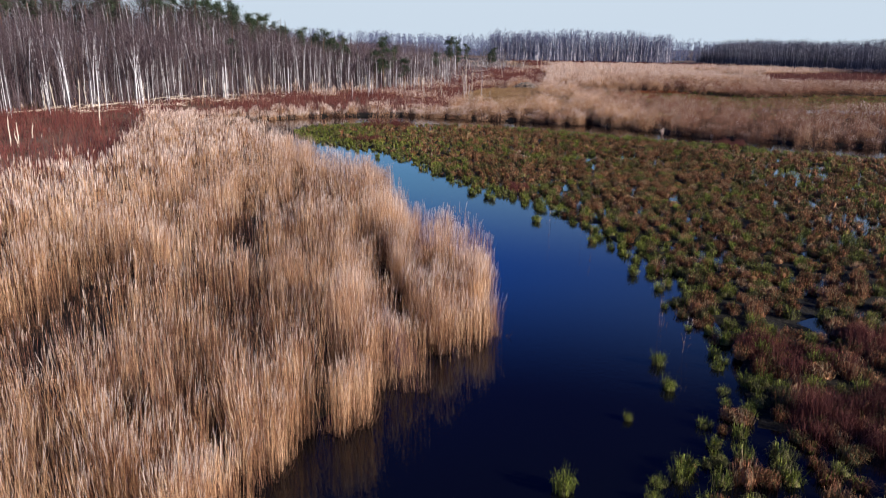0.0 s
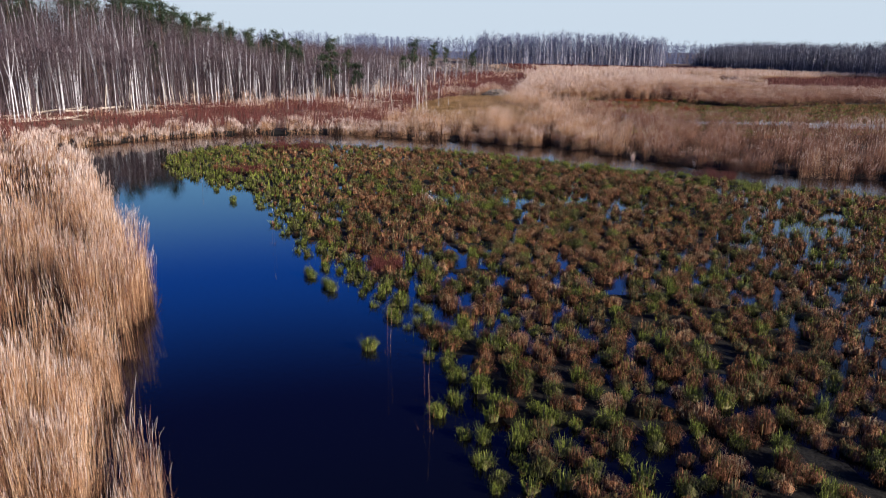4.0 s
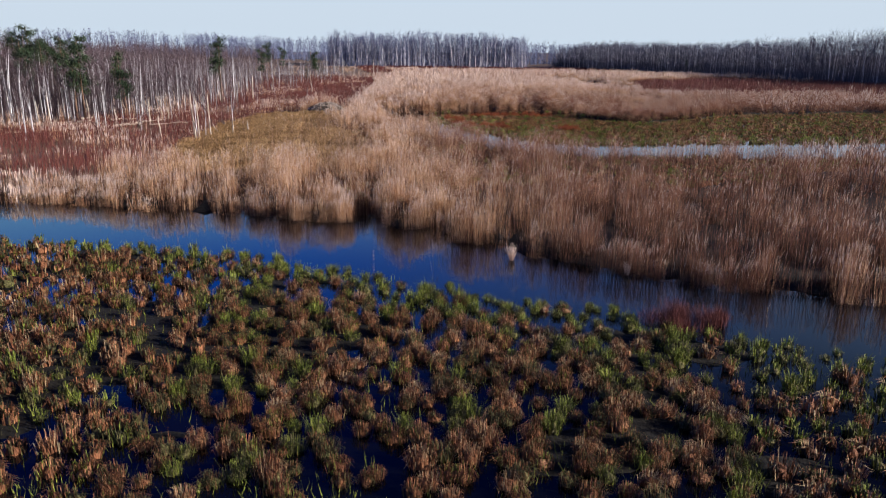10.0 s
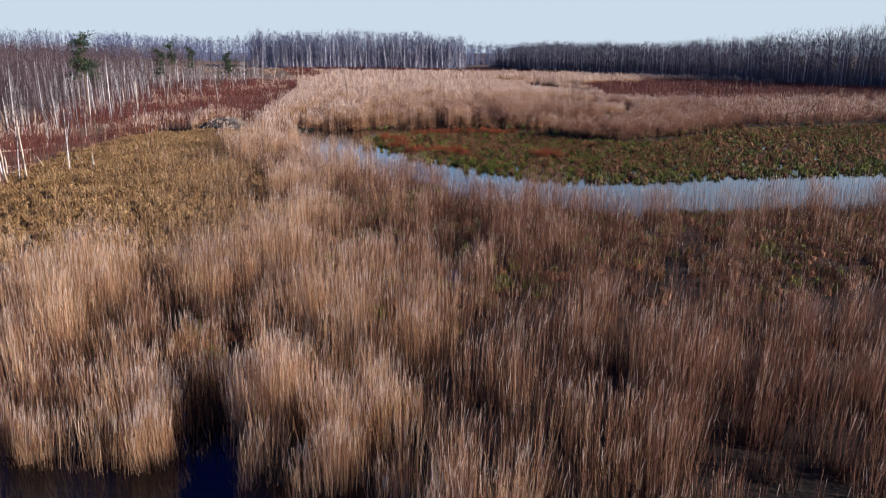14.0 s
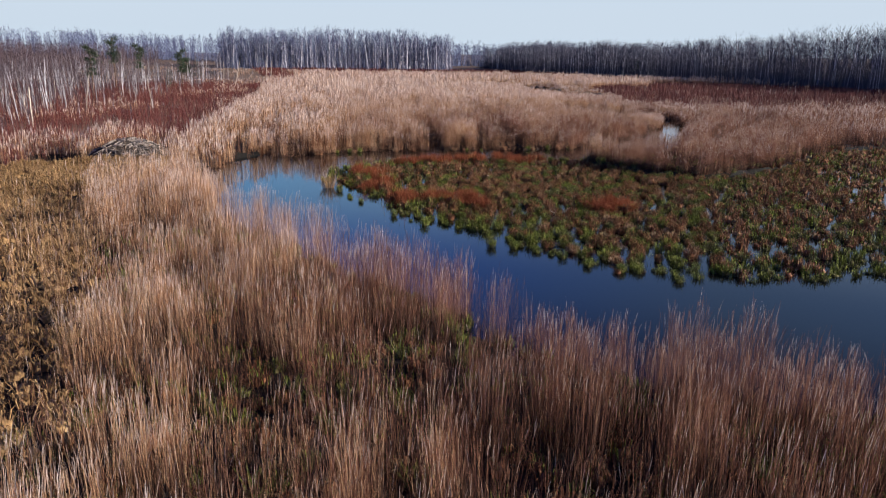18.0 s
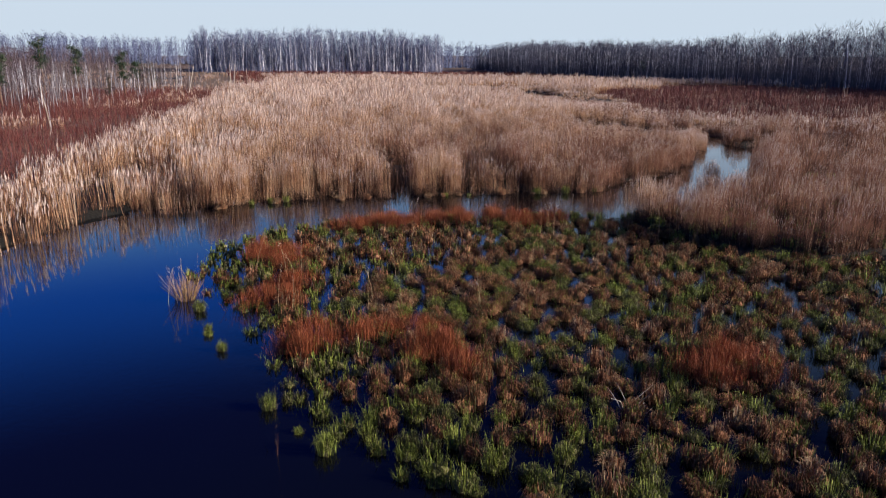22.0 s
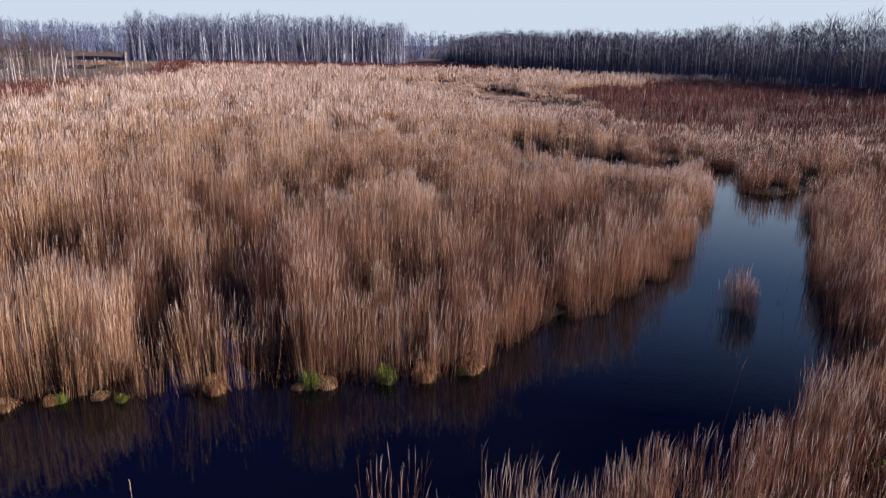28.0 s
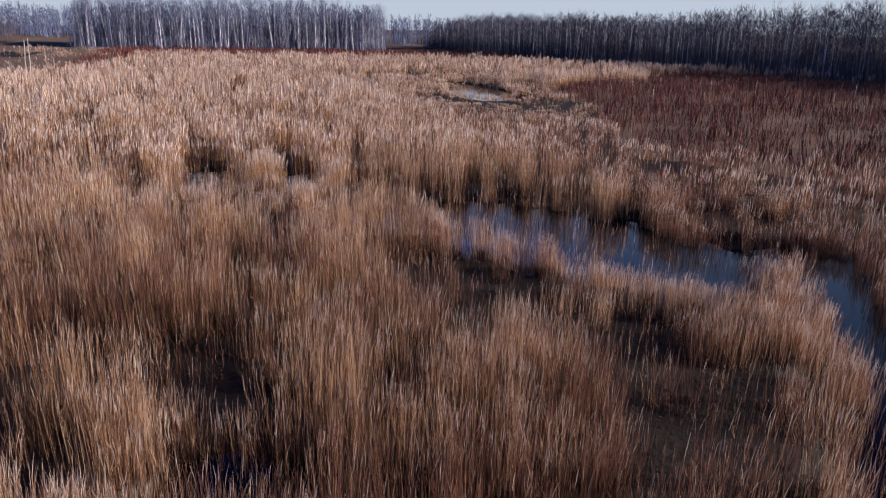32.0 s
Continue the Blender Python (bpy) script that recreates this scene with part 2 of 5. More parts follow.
STICK_WOOD = bark_material("gnawed_sticks", (0.34, 0.28, 0.235), (0.06, 0.045, 0.038), 2.0, 0.46)
# peat and reed litter, both darkened further for the shade between plants
MUD = ground_material("shaded_peat", ((0.3, (0.004, 0.0035, 0.003)), (0.6, (0.011, 0.009, 0.006)), (0.8, (0.028, 0.024, 0.012))), 0.5)
LITTER = ground_material("shaded_litter", ((0.3, (0.006, 0.0035, 0.0025)), (0.55, (0.015, 0.009, 0.006)), (0.8, (0.04, 0.026, 0.016))), 0.4)
FLOOR = ground_material("forest_floor", ((0.3, (0.075, 0.045, 0.03)), (0.55, (0.15, 0.095, 0.06)), (0.8, (0.26, 0.18, 0.12))), 0.25)
WATER = water_material()
LODGE_MUD = ground_material("lodge_mud", ((0.3, (0.02, 0.015, 0.012)), (0.6, (0.06, 0.045, 0.035)), (0.8, (0.12, 0.09, 0.07))), 1.5, 1.0)

# ---- the plan, in metres ----
rng = np.random.default_rng(7)


def smooth_closed(points, steps=6):
    """A closed Catmull-Rom line through the corner points of the plan."""
    p = np.array(points, float)
    a, b, c, d = np.roll(p, 1, 0), p, np.roll(p, -1, 0), np.roll(p, -2, 0)
    out = []
    for k in range(steps):
        t = k / steps
        out.append(0.5 * (2 * b + (c - a) * t + (2 * a - 5 * b + 4 * c - d) * t * t + (3 * b - a - 3 * c + d) * t ** 3))
    return np.stack(out, 1).reshape(-1, 2)


# main channel: reed bank on the outside, sedge meadow on the inside
OUTER_BANK = [(-10, -14), (-6.5, 4), (-4.1, 13.8), (-2.6, 16.3), (-1.7, 17.1), (-1.6, 18.9), (-0.7, 18.9), (0.3, 20.6), (1.4, 22.2), (1.2, 24.6), (2.0, 29.6), (0.9, 31.6), (-1.0, 32.0), (-1.3, 34.5), (-2.6, 40),
              (-4.8, 46.1), (-10.7, 56.1), (-17.7, 68.3), (-24, 76), (-29, 84), (-25.5, 90.5), (-19, 97.3), (-9.1, 100.5), (-0.5, 99.5), (6.2, 95.7), (8.1, 95.2), (9.6, 94.6),
              (13, 93.5), (16.7, 91.5), (18, 92.8), (19, 92.6), (19.5, 88.9), (21.6, 89.4), (22.1, 86.6), (24.2, 85.2), (25.2, 83.0), (28.9, 79.5), (32.4, 76.7), (37, 74.3), (45, 72), (60, 68), (85, 62)]
MEADOW_EDGE = [(85, 56), (60, 60.5), (45, 64), (35.2, 68.4), (29.6, 72.5), (24.6, 76.2), (21.5, 78.3), (13.4, 84.6), (4.8, 89.1), (-5.3, 91.5),
               (-11.5, 90.4), (-16.3, 86.7), (-17.3, 82), (-16.3, 78.5), (-12.8, 72.4), (-7.6, 67.5), (-5, 63.6), (-2.2, 57), (1.3, 50), (4.8, 43.4),
               (7.2, 37.5), (8.8, 29.5), (8.3, 25), (8.1, 20.9), (6.4, 16), (3.6, 12), (4, 4), (6, -14)]
# second meander
LOOP_BANK = [(90, 110), (60, 111.5), (46, 112.6), (40, 114.2), (37, 116.7), (34.4, 120.4), (32.4, 125.2), (30.3, 130), (28.2, 135.5), (26.3, 138.5),
             (25.3, 143.2), (23.6, 150), (23.4, 157), (25.5, 161.7), (28.2, 166), (31.2, 165.6), (35.2, 167.4), (38.8, 167.8), (44.5, 167), (50, 166.5), (54, 165.8),
             (57.5, 165.3), (60.3, 166.5), (62.4, 167.7), (64.8, 169.1), (67.3, 170.6), (72.3, 174.5), (77.4, 180), (81.4, 185.1), (84.2, 188.6), (82.4, 189.6), (79.6, 189), (77.4, 191),
             (75.2, 195), (72, 199), (69.5, 202.5), (72, 205), (77.6, 205), (81.6, 202), (83.4, 198), (84.4, 193.8), (87, 192.6), (89, 191.2), (86.4, 188),
             (83.6, 184.8), (84.8, 182.9), (90, 183.4), (105, 184)]
LOOP_INNER = [(105, 179), (90, 180), (84, 179.6), (78.6, 173.4), (74.6, 169.6), (71.6, 166.4), (69.2, 163.3), (65.2, 160.3), (61.8, 158.6), (57.8, 158.3),
              (55.6, 157.4), (53, 159.2), (49.5, 159.8), (42, 161), (36.5, 160.5), (34, 158), (32.7, 155), (32.6, 151), (33.8, 148.5), (34.5, 145),
              (34.8, 140.4), (36.9, 135.8), (38.8, 132.3), (40.7, 127.9), (44.2, 124.9), (49, 123.2), (56, 123.4), (65, 122.6), (90, 120)]


def ellipse(cx, cy, rx, ry, turn=0.0, n=18):
    a = np.linspace(0, 2 * np.pi, n, endpoint=False)
    c, s = np.cos(turn), np.sin(turn)
    return np.stack([cx + rx * np.cos(a) * c - ry * np.sin(a) * s, cy + rx * np.cos(a) * s + ry * np.sin(a) * c], 1)


WATERS = [smooth_closed(OUTER_BANK + MEADOW_EDGE, 4), smooth_closed(LOOP_BANK + LOOP_INNER, 4), ellipse(104.5, 272, 4.6, 13, -0.25), ellipse(20, 398, 4, 14),
          ellipse(63.5, 181.8, 1.0, 1.7), ellipse(64.3, 214, 2.2, 4.5), ellipse(69.3, 211.5, 1.2, 4.0), ellipse(48.6, 224, 2.2, 5.5), ellipse(12.5, 166, 2.0, 2.0), ellipse(28.4, 104.2, 0.35, 0.9)]
# narrow inlets where the reed front stands open
INLETS = ((-1.9, 25.0, 0.75, 5.6, 0.16), (7.0, 96.6, 0.55, 1.0), (10.1, 95.6, 0.45, 1.0), (18.4, 93.2, 0.7, 1.4), (21.9, 90.0, 0.5, 1.0), (31.6, 168.0, 0.8, 2.0), (36.6, 170.6, 0.9, 2.6), (39.8, 169.8, 0.8, 2.2), (41.6, 169.0, 0.4, 1.4), (45.0, 169.8, 0.9, 2.6),
              (50.6, 168.8, 1.0, 2.2), (56.2, 168.8, 0.6, 1.6), (30.2, 167.6, 0.6, 1.6), (-14.6, 99.6, 0.6, 1.4), (-4.5, 101, 0.6, 1.2))
for inlet in INLETS:
    WATERS.append(ellipse(*inlet))
MEADOW_A = np.array(MEADOW_EDGE + [(30, -14), (60, 20), (85, 45)], float)
MEADOW_B = np.array(LOOP_INNER[11:] + [(110, 122), (110, 158), (95, 158), (82, 157), (69, 149), (64, 147.2), (60.2, 146.6), (56.4, 149.6), (55.6, 153.6), (54.6, 156.6)], float)
MEADOW_C = np.array([(3.5, 110), (8, 106.5), (14.5, 105.5), (19.5, 109), (21.5, 119), (20.5, 132), (18, 143), (17.5, 149), (21, 151), (21.5, 160), (20.5, 165), (12, 165), (8, 160), (6, 152), (4, 142), (2.5, 128)], float)
MEADOW_D = np.array([(46, 101), (54, 102), (68, 106), (75, 112), (60, 110.5), (50, 109.5), (45, 105)], float)
RED_WEST = np.array([(-48, 22), (-34, 30), (-26, 40), (-23.5, 50), (-28, 66), (-33, 80), (-33, 88), (-27, 95.5), (-20, 101), (-10, 104), (-3, 104.5), (4.5, 109.5), (2.5, 128), (4, 142),
                     (6, 152), (8, 161), (13, 166), (16, 172), (22.5, 173), (25, 186), (31.5, 228), (35, 275), (46, 320), (52, 372), (40, 440), (10, 470), (-20, 400), (-24, 300), (-14, 254), (-8, 215),
                     (-6, 172), (-14, 148), (-30, 132), (-42, 116), (-50, 100), (-58, 84), (-70, 60)], float)
RED_EAST = np.array([(93, 215), (98, 206), (106, 197), (122, 193), (150, 185), (215, 165), (205, 215), (188, 250), (178, 276), (165, 300), (150, 300),
                     (142, 280), (128, 281), (113, 266), (108, 244)], float)
FAR_RED = np.array([(40, 392), (70, 384), (100, 382), (130, 376), (152, 356), (160, 330), (172, 310), (182, 330), (172, 440), (60, 470), (30, 460)], float)
EDGE_WEST = np.array([(-120, -40), (-90, 20), (-66, 68), (-52, 97), (-42, 116), (-29, 135), (-13, 150), (-7, 175), (-6, 215), (-12, 254), (-20, 292), (-22, 340),
                      (-16, 400), (4, 470), (-40, 900), (-900, 900), (-900, -40)], float)
EDGE_EAST = np.array([(235, 120), (214, 185), (196, 226), (186, 252), (179, 284), (173, 330), (168, 380), (166, 430), (170, 470), (200, 900), (900, 900), (900, 120)], float)
EDGE_MID = np.array([(27, 448), (70, 442), (134, 446), (150, 520), (30, 540)], float)
EDGE_BACK = np.array([(-40, 900), (-10, 700), (60, 560), (200, 520), (200, 900)], float)


def inside(poly, x, y):
    hit = np.zeros(x.shape, bool)
    for (x0, y0), (x1, y1) in zip(poly, np.roll(poly, -1, 0)):
        if y0 != y1:
            hit ^= ((y0 > y) != (y1 > y)) & (x < (x1 - x0) * (y - y0) / (y1 - y0) + x0)
    return hit


def shore(poly, x, y):
    """Metres into the polygon; below nought outside it."""
    best = np.full(x.shape, 1e9)
    for (x0, y0), (x1, y1) in zip(poly, np.roll(poly, -1, 0)):
        ex, ey = x1 - x0, y1 - y0
        k = np.clip(((x - x0) * ex + (y - y0) * ey) / (ex * ex + ey * ey + 1e-9), 0, 1)
        best = np.minimum(best, (x - x0 - k * ex) ** 2 + (y - y0 - k * ey) ** 2)
    return np.where(inside(poly, x, y), 1, -1) * np.sqrt(best)


LATTICE = rng.random((256, 256))


def vnoise(x, y, size, shift=0.0):
    """Smooth value noise of about that size in metres, from 0 to 1."""
    u, v = x / size + shift * 17.3, y / size + shift * 9.7
    i, j = np.floor(u).astype(int), np.floor(v).astype(int)
    f, g = u - i, v - j
    f, g = f * f * (3 - 2 * f), g * g * (3 - 2 * g)
    a, b = LATTICE[i % 256, j % 256], LATTICE[(i + 1) % 256, j % 256]
    c, d = LATTICE[i % 256, (j + 1) % 256], LATTICE[(i + 1) % 256, (j + 1) % 256]
    return (a * (1 - f) + b * f) * (1 - g) + (c * (1 - f) + d * f) * g


# raster of the plan: how far into water, and which growth stands there
CELL, X0, Y0, X1, Y1 = 0.4, -90.0, -20.0, 240.0, 480.0
gx, gy = np.meshgrid(np.arange(X0, X1, CELL), np.arange(Y0, Y1, CELL), indexing="ij")
WET = np.full(gx.shape, -50.0)
for poly in WATERS:
    lo, hi = poly.min(0) - 6, poly.max(0) + 6
    i0, j0 = max(0, int((lo[0] - X0) / CELL)), max(0, int((lo[1] - Y0) / CELL))
    i1, j1 = int((hi[0] - X0) / CELL) + 1, int((hi[1] - Y0) / CELL) + 1
    WET[i0:i1, j0:j1] = np.maximum(WET[i0:i1, j0:j1], shore(poly, gx[i0:i1, j0:j1], gy[i0:i1, j0:j1]))
REEDS, SEDGE, RED, YELLOW, WOOD = 1, 2, 3, 4, 5
KIND = np.full(gx.shape, REEDS, np.int8)
for code, polys in ((WOOD, (EDGE_WEST, EDGE_EAST, EDGE_MID, EDGE_BACK)), (RED, (RED_WEST, RED_EAST, FAR_RED)), (SEDGE, (MEADOW_A, MEADOW_B, MEADOW_D)), (YELLOW, (MEADOW_C,))):
    for poly in polys:
        KIND[inside(poly, gx, gy)] = code
for poly in (MEADOW_A, MEADOW_B):
    # the meadow's growth also rules the shallow margin before it
    KIND[(WET > -0.8) & (WET < 2.6) & (shore(poly, gx, gy) > -2.2) & ((gy < 100) | (gx < 52.3) | (gy < 140))] = SEDGE


def lookup(grid, x, y):
    i = np.clip(((x - X0) / CELL).astype(int), 0, grid.shape[0] - 1)
    j = np.clip(((y - Y0) / CELL).astype(int), 0, grid.shape[1] - 1)
    return grid[i, j]


def wet(x, y):
    u, v = np.clip((x - X0) / CELL, 0, WET.shape[0] - 1.01), np.clip((y - Y0) / CELL, 0, WET.shape[1] - 1.01)
    i, j = u.astype(int), v.astype(int)
    f, g = u - i, v - j
    return (WET[i, j] * (1 - f) + WET[i + 1, j] * f) * (1 - g) + (WET[i, j + 1] * (1 - f) + WET[i + 1, j + 1] * f) * g


WATER_Z = -0.4


def ground_z(x, y):
    z = -0.16 + 0.10 * vnoise(x, y, 3.0) + 0.06 * vnoise(x, y, 0.9, 2)
    k = lookup(KIND, x, y)
    low = -0.55 - 0.16 * np.exp(-np.minimum(((x - 14) / 9) ** 2 + ((y - 63.5 + (x - 14) * 0.25) / 1.8) ** 2, ((x - 28) / 5) ** 2 + ((y - 56.5) / 2.4) ** 2)) + 0.13 * vnoise(x, y, 2.2, 3) + 0.14 * vnoise(x, y, 6.0, 4)
    low = low - 0.11 * np.clip((y - 118) / 4, 0, 1)
    z = np.where(k == SEDGE, low, z)
    z = np.where((k == WOOD), z + 0.25, z)
    bed = np.clip((wet(x, y) + 0.9) * 0.45, -0.06, 1)
    z = np.where(bed > -0.06, np.minimum(z, WATER_Z - bed), z)
    behind_west = np.clip((np.interp(y, EDGE_WEST[:13, 1], EDGE_WEST[:13, 0]) - x - 4) / 35, 0, 1)
    behind_east = np.clip((x - np.interp(y, EDGE_EAST[:9, 1], EDGE_EAST[:9, 0]) - 4) / 60, 0, 1)
    hill_west = 10 * behind_west ** 2 * (3 - 2 * behind_west) * np.exp(-((x + 90) ** 2 + (y - 150) ** 2) / (2 * 45.0 ** 2))
    hill_east = 2 * behind_east ** 2 * (3 - 2 * behind_east) * np.exp(-((x - 330) ** 2 + (y - 300) ** 2) / (2 * 95.0 ** 2))
    hill_far = 9 * np.exp(-((x + 250) ** 2 + (y - 640) ** 2) / (2 * 170.0 ** 2))
    rise = np.clip((np.hypot(x - 60, y - 150) - 450) / 900, 0, 1)
    return z + hill_west + hill_east + hill_far + 6 * rise * vnoise(x, y, 300, 5)


# stretches of the plan over which the view passes low
LINE = np.array([(0, -5), (6, 14), (12, 34), (17, 60), (22, 85), (29, 112), (38, 128), (50, 146), (60, 162), (66, 185)], float)


def line_distance(x, y):
    best = np.full(x.shape, 1e9)
    for (x0, y0), (x1, y1) in zip(LINE[:-1], LINE[1:]):
        ex, ey = x1 - x0, y1 - y0
        k = np.clip(((x - x0) * ex + (y - y0) * ey) / (ex * ex + ey * ey), 0, 1)
        best = np.minimum(best, (x - x0 - k * ex) ** 2 + (y - y0 - k * ey) ** 2)
    return np.sqrt(best)

# ---- builders ----


def raw_mesh(name, verts, tris, mats, index=None):
    me = bpy.data.meshes.new(name)
    verts, tris = np.asarray(verts, np.float32), np.asarray(tris, np.int32)
    me.vertices.add(len(verts))
    me.vertices.foreach_set("co", verts.ravel())
    me.loops.add(tris.size)
    me.loops.foreach_set("vertex_index", tris.ravel())
    me.polygons.add(len(tris))
    me.polygons.foreach_set("loop_start", np.arange(0, tris.size, 3, dtype=np.int32))
    for m in mats:
        me.materials.append(m)
    if index is not None:
        me.polygons.foreach_set("material_index", np.asarray(index, np.int32))
    me.update(calc_edges=True)
    return me


def join(pieces):
    """Pieces of (verts, tris, material index) as one."""
    vs, ts, ms, n = [], [], [], 0
    for v, t, m in pieces:
        if len(t):
            vs.append(v)
            ts.append(t + n)
            ms.append(np.full(len(t), 0) + m)
            n += len(v)
    return np.concatenate(vs), np.concatenate(ts), np.concatenate(ms)


def blades(x, y, z, h, w, lx, ly, bend=0.45, mid=0.52, tip=0.0, fine=True, root=1.0, across=False):
    """Stems or blades from (x, y, z), h high, leaning by (lx, ly) at the tip; tip: its width against w."""
    n = len(x)
    a = np.arctan2(ly, lx) + np.pi / 2 + rng.normal(0, 0.35, n) if across else rng.random(n) * 2 * np.pi
    dx, dy = np.cos(a) * w / 2, np.sin(a) * w / 2
    one = np.ones(n)
    h, mid = h * one, mid * one
    base = np.stack([x, y, z], 1)
    side = np.stack([dx, dy, 0 * dx], 1)
    top = base + np.stack([lx, ly, h], 1)
    k = np.arange(n)[:, None]
    if fine:
        m = base + np.stack([lx * bend, ly * bend, h * mid], 1)
        v = np.stack([base - side * root, base + side * root, m - side * 0.9, m + side * 0.9, top], 1).reshape(-1, 3)
        t = np.array([[0, 1, 3], [0, 3, 2], [2, 3, 4]])
        return v, (k[:, :, None] * 5 + t[None]).reshape(-1, 3)
    if tip > 0:
        v = np.stack([base - side * root, base + side * root, top - side * tip, top + side * tip], 1).reshape(-1, 3)
        t = np.array([[0, 1, 3], [0, 3, 2]])
        return v, (k[:, :, None] * 4 + t[None]).reshape(-1, 3)
    v = np.stack([base - side * root, base + side * root, top], 1).reshape(-1, 3)
    return v, (k * 3 + np.array([[0, 1, 2]])).reshape(-1, 3)


def tube(points, radii, sides=6, cap=True):
    """A tapered limb along points."""
    p = np.asarray(points, float)
    d = np.gradient(p, axis=0)
    d /= np.linalg.norm(d, axis=1)[:, None] + 1e-9
    up = np.where(np.abs(d[:, 2:3]) > 0.8, np.array([[1.0, 0, 0]]), np.array([[0, 0, 1.0]]))
    u = np.cross(d, up)
    u /= np.linalg.norm(u, axis=1)[:, None] + 1e-9
    w = np.cross(d, u)
    a = np.arange(sides) * 2 * np.pi / sides
    v = (p[:, None] + np.asarray(radii)[:, None, None] * (np.cos(a)[None, :, None] * u[:, None] + np.sin(a)[None, :, None] * w[:, None])).reshape(-1, 3)
    t = []
    for r in range(len(p) - 1):
        for s in range(sides):
            q, o = r * sides + s, r * sides + (s + 1) % sides
            t += [(q, o, o + sides), (q, o + sides, q + sides)]
    if cap:
        e = (len(p) - 1) * sides
        t += [(e, e + s, e + s + 1) for s in range(1, sides - 1)] + [(0, s + 1, s) for s in range(1, sides - 1)]
    return v, np.array(t)


def part(name, mesh, parent, label=""):
    ob = new(name, mesh)
    ob.parent = parent
    if label:
        tagged(ob, label)
    return ob


def stuff(name, pieces, mats, label, category):
    v, t, m = join(pieces)
    return tagged(new(name, raw_mesh(name, v, t, mats, m)), label, category, kind="stuff")


# ---- ground and water ----


def spread(lo, hi, step, reach):
    core = np.arange(lo, hi + step, step)
    out, d, s = [], 0.0, step
    while d < reach:
        s *= 1.22
        d += s
        out.append(d)
    out = np.array(out)
    return np.concatenate([lo - out[::-1], core, core[-1] + out])


sx, sy = spread(-66, 120, 1.15, 2400), spread(-16, 230, 1.15, 2600)
mx, my = np.meshgrid(sx, sy, indexing="ij")
mz = ground_z(mx, my)
ids = np.arange(mx.size).reshape(mx.shape)
quads = np.stack([ids[:-1, :-1], ids[1:, :-1], ids[1:, 1:], ids[:-1, 1:]], -1).reshape(-1, 4)
tris = np.concatenate([quads[:, :3], quads[:, [0, 2, 3]]])
cx, cy = mx.ravel()[quads].mean(1), my.ravel()[quads].mean(1)
kinds = lookup(KIND, cx, cy)
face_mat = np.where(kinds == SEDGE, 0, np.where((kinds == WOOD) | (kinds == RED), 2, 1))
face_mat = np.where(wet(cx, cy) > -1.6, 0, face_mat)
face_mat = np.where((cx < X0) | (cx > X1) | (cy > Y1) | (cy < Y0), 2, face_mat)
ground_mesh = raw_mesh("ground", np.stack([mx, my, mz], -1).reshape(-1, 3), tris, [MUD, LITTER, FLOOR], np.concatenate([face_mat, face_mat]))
ground_mesh.polygons.foreach_set("use_smooth", np.ones(len(tris), bool))
tagged(new("ground", ground_mesh), "peat and brown plant litter of a wide marsh, darkened for shade between plants", "ground", kind="structure")

wx, wy = np.meshgrid(np.array([-90, -30, 0, 40, 90, 140.0]), np.array([-20, 40, 90, 140, 200, 300, 430.0]), indexing="ij")
wid = np.arange(wx.size).reshape(wx.shape)
wq = np.stack([wid[:-1, :-1], wid[1:, :-1], wid[1:, 1:], wid[:-1, 1:]], -1).reshape(-1, 4)
water_mesh = raw_mesh("water", np.stack([wx, wy, np.full(wx.shape, WATER_Z)], -1).reshape(-1, 3), np.concatenate([wq[:, :3], wq[:, [0, 2, 3]]]), [WATER])
tagged(new("water", water_mesh), "still dark water of a winding marsh channel reflecting blue sky", "water", kind="structure")

# ---- reed beds ----


def scatter(x0, x1, y0, y1, per_m2):
    n = int((x1 - x0) * (y1 - y0) * per_m2)
    return rng.uniform(x0, x1, n), rng.uniform(y0, y1, n)


def ragged(x, y, amount=0.55):
    """Growth edges wander: places shifted by noise before they are looked up."""
    return x + amount * 2 * (vnoise(x, y, 1.7, 6) - 0.5) + amount * (vnoise(x, y, 0.6, 7) - 0.5), y + amount * 2 * (vnoise(x, y, 1.7, 8) - 0.5) + amount * (vnoise(x, y, 0.6, 9) - 0.5)


def rusty(x, y):
    """Share of rusty, thinner stems; the patch at (71, 181) paints a self-shaded zone."""
    mid = np.clip((x - 23) / 8, 0, 1) * np.clip((y - 66) / 12, 0, 1) * np.clip((134 - y) / 10, 0, 1)
    east = np.clip((x - 52) / 3, 0, 1) * (y > 143) * np.clip(((x - 53) * 0.72 + 164 - y) / 3, 0, 1)
    north = 0.75 * np.exp(-(((x - 62) / 24) ** 2 + ((y - 178) / 20) ** 2)) + 0.6 * np.exp(-(((x + 9) / 9) ** 2 + ((y - 8) / 10) ** 2)) + 0.9 * np.exp(-(((x - 71) / 4.0) ** 2 + ((y - 181) / 6.0) ** 2)) + 0.85 * np.clip((x - 80) / 6, 0, 1) * np.clip((y - 184) / 6, 0, 1) * (y < 240)
    north = north * np.clip(vnoise(x, y, 4.0, 33) * 2 - 0.2, 0.3, 1) + 0.55 * np.exp(-(((x - 57) / 9) ** 2 + ((y - 170) / 5) ** 2))
    return np.clip(np.maximum(np.maximum(mid * 0.85, east * np.clip((x - 54) / 10, 0.2, 0.75)), north) + 0.08 + 0.5 * (vnoise(x, y, 2.6, 34) - 0.4), 0.03, 0.92)


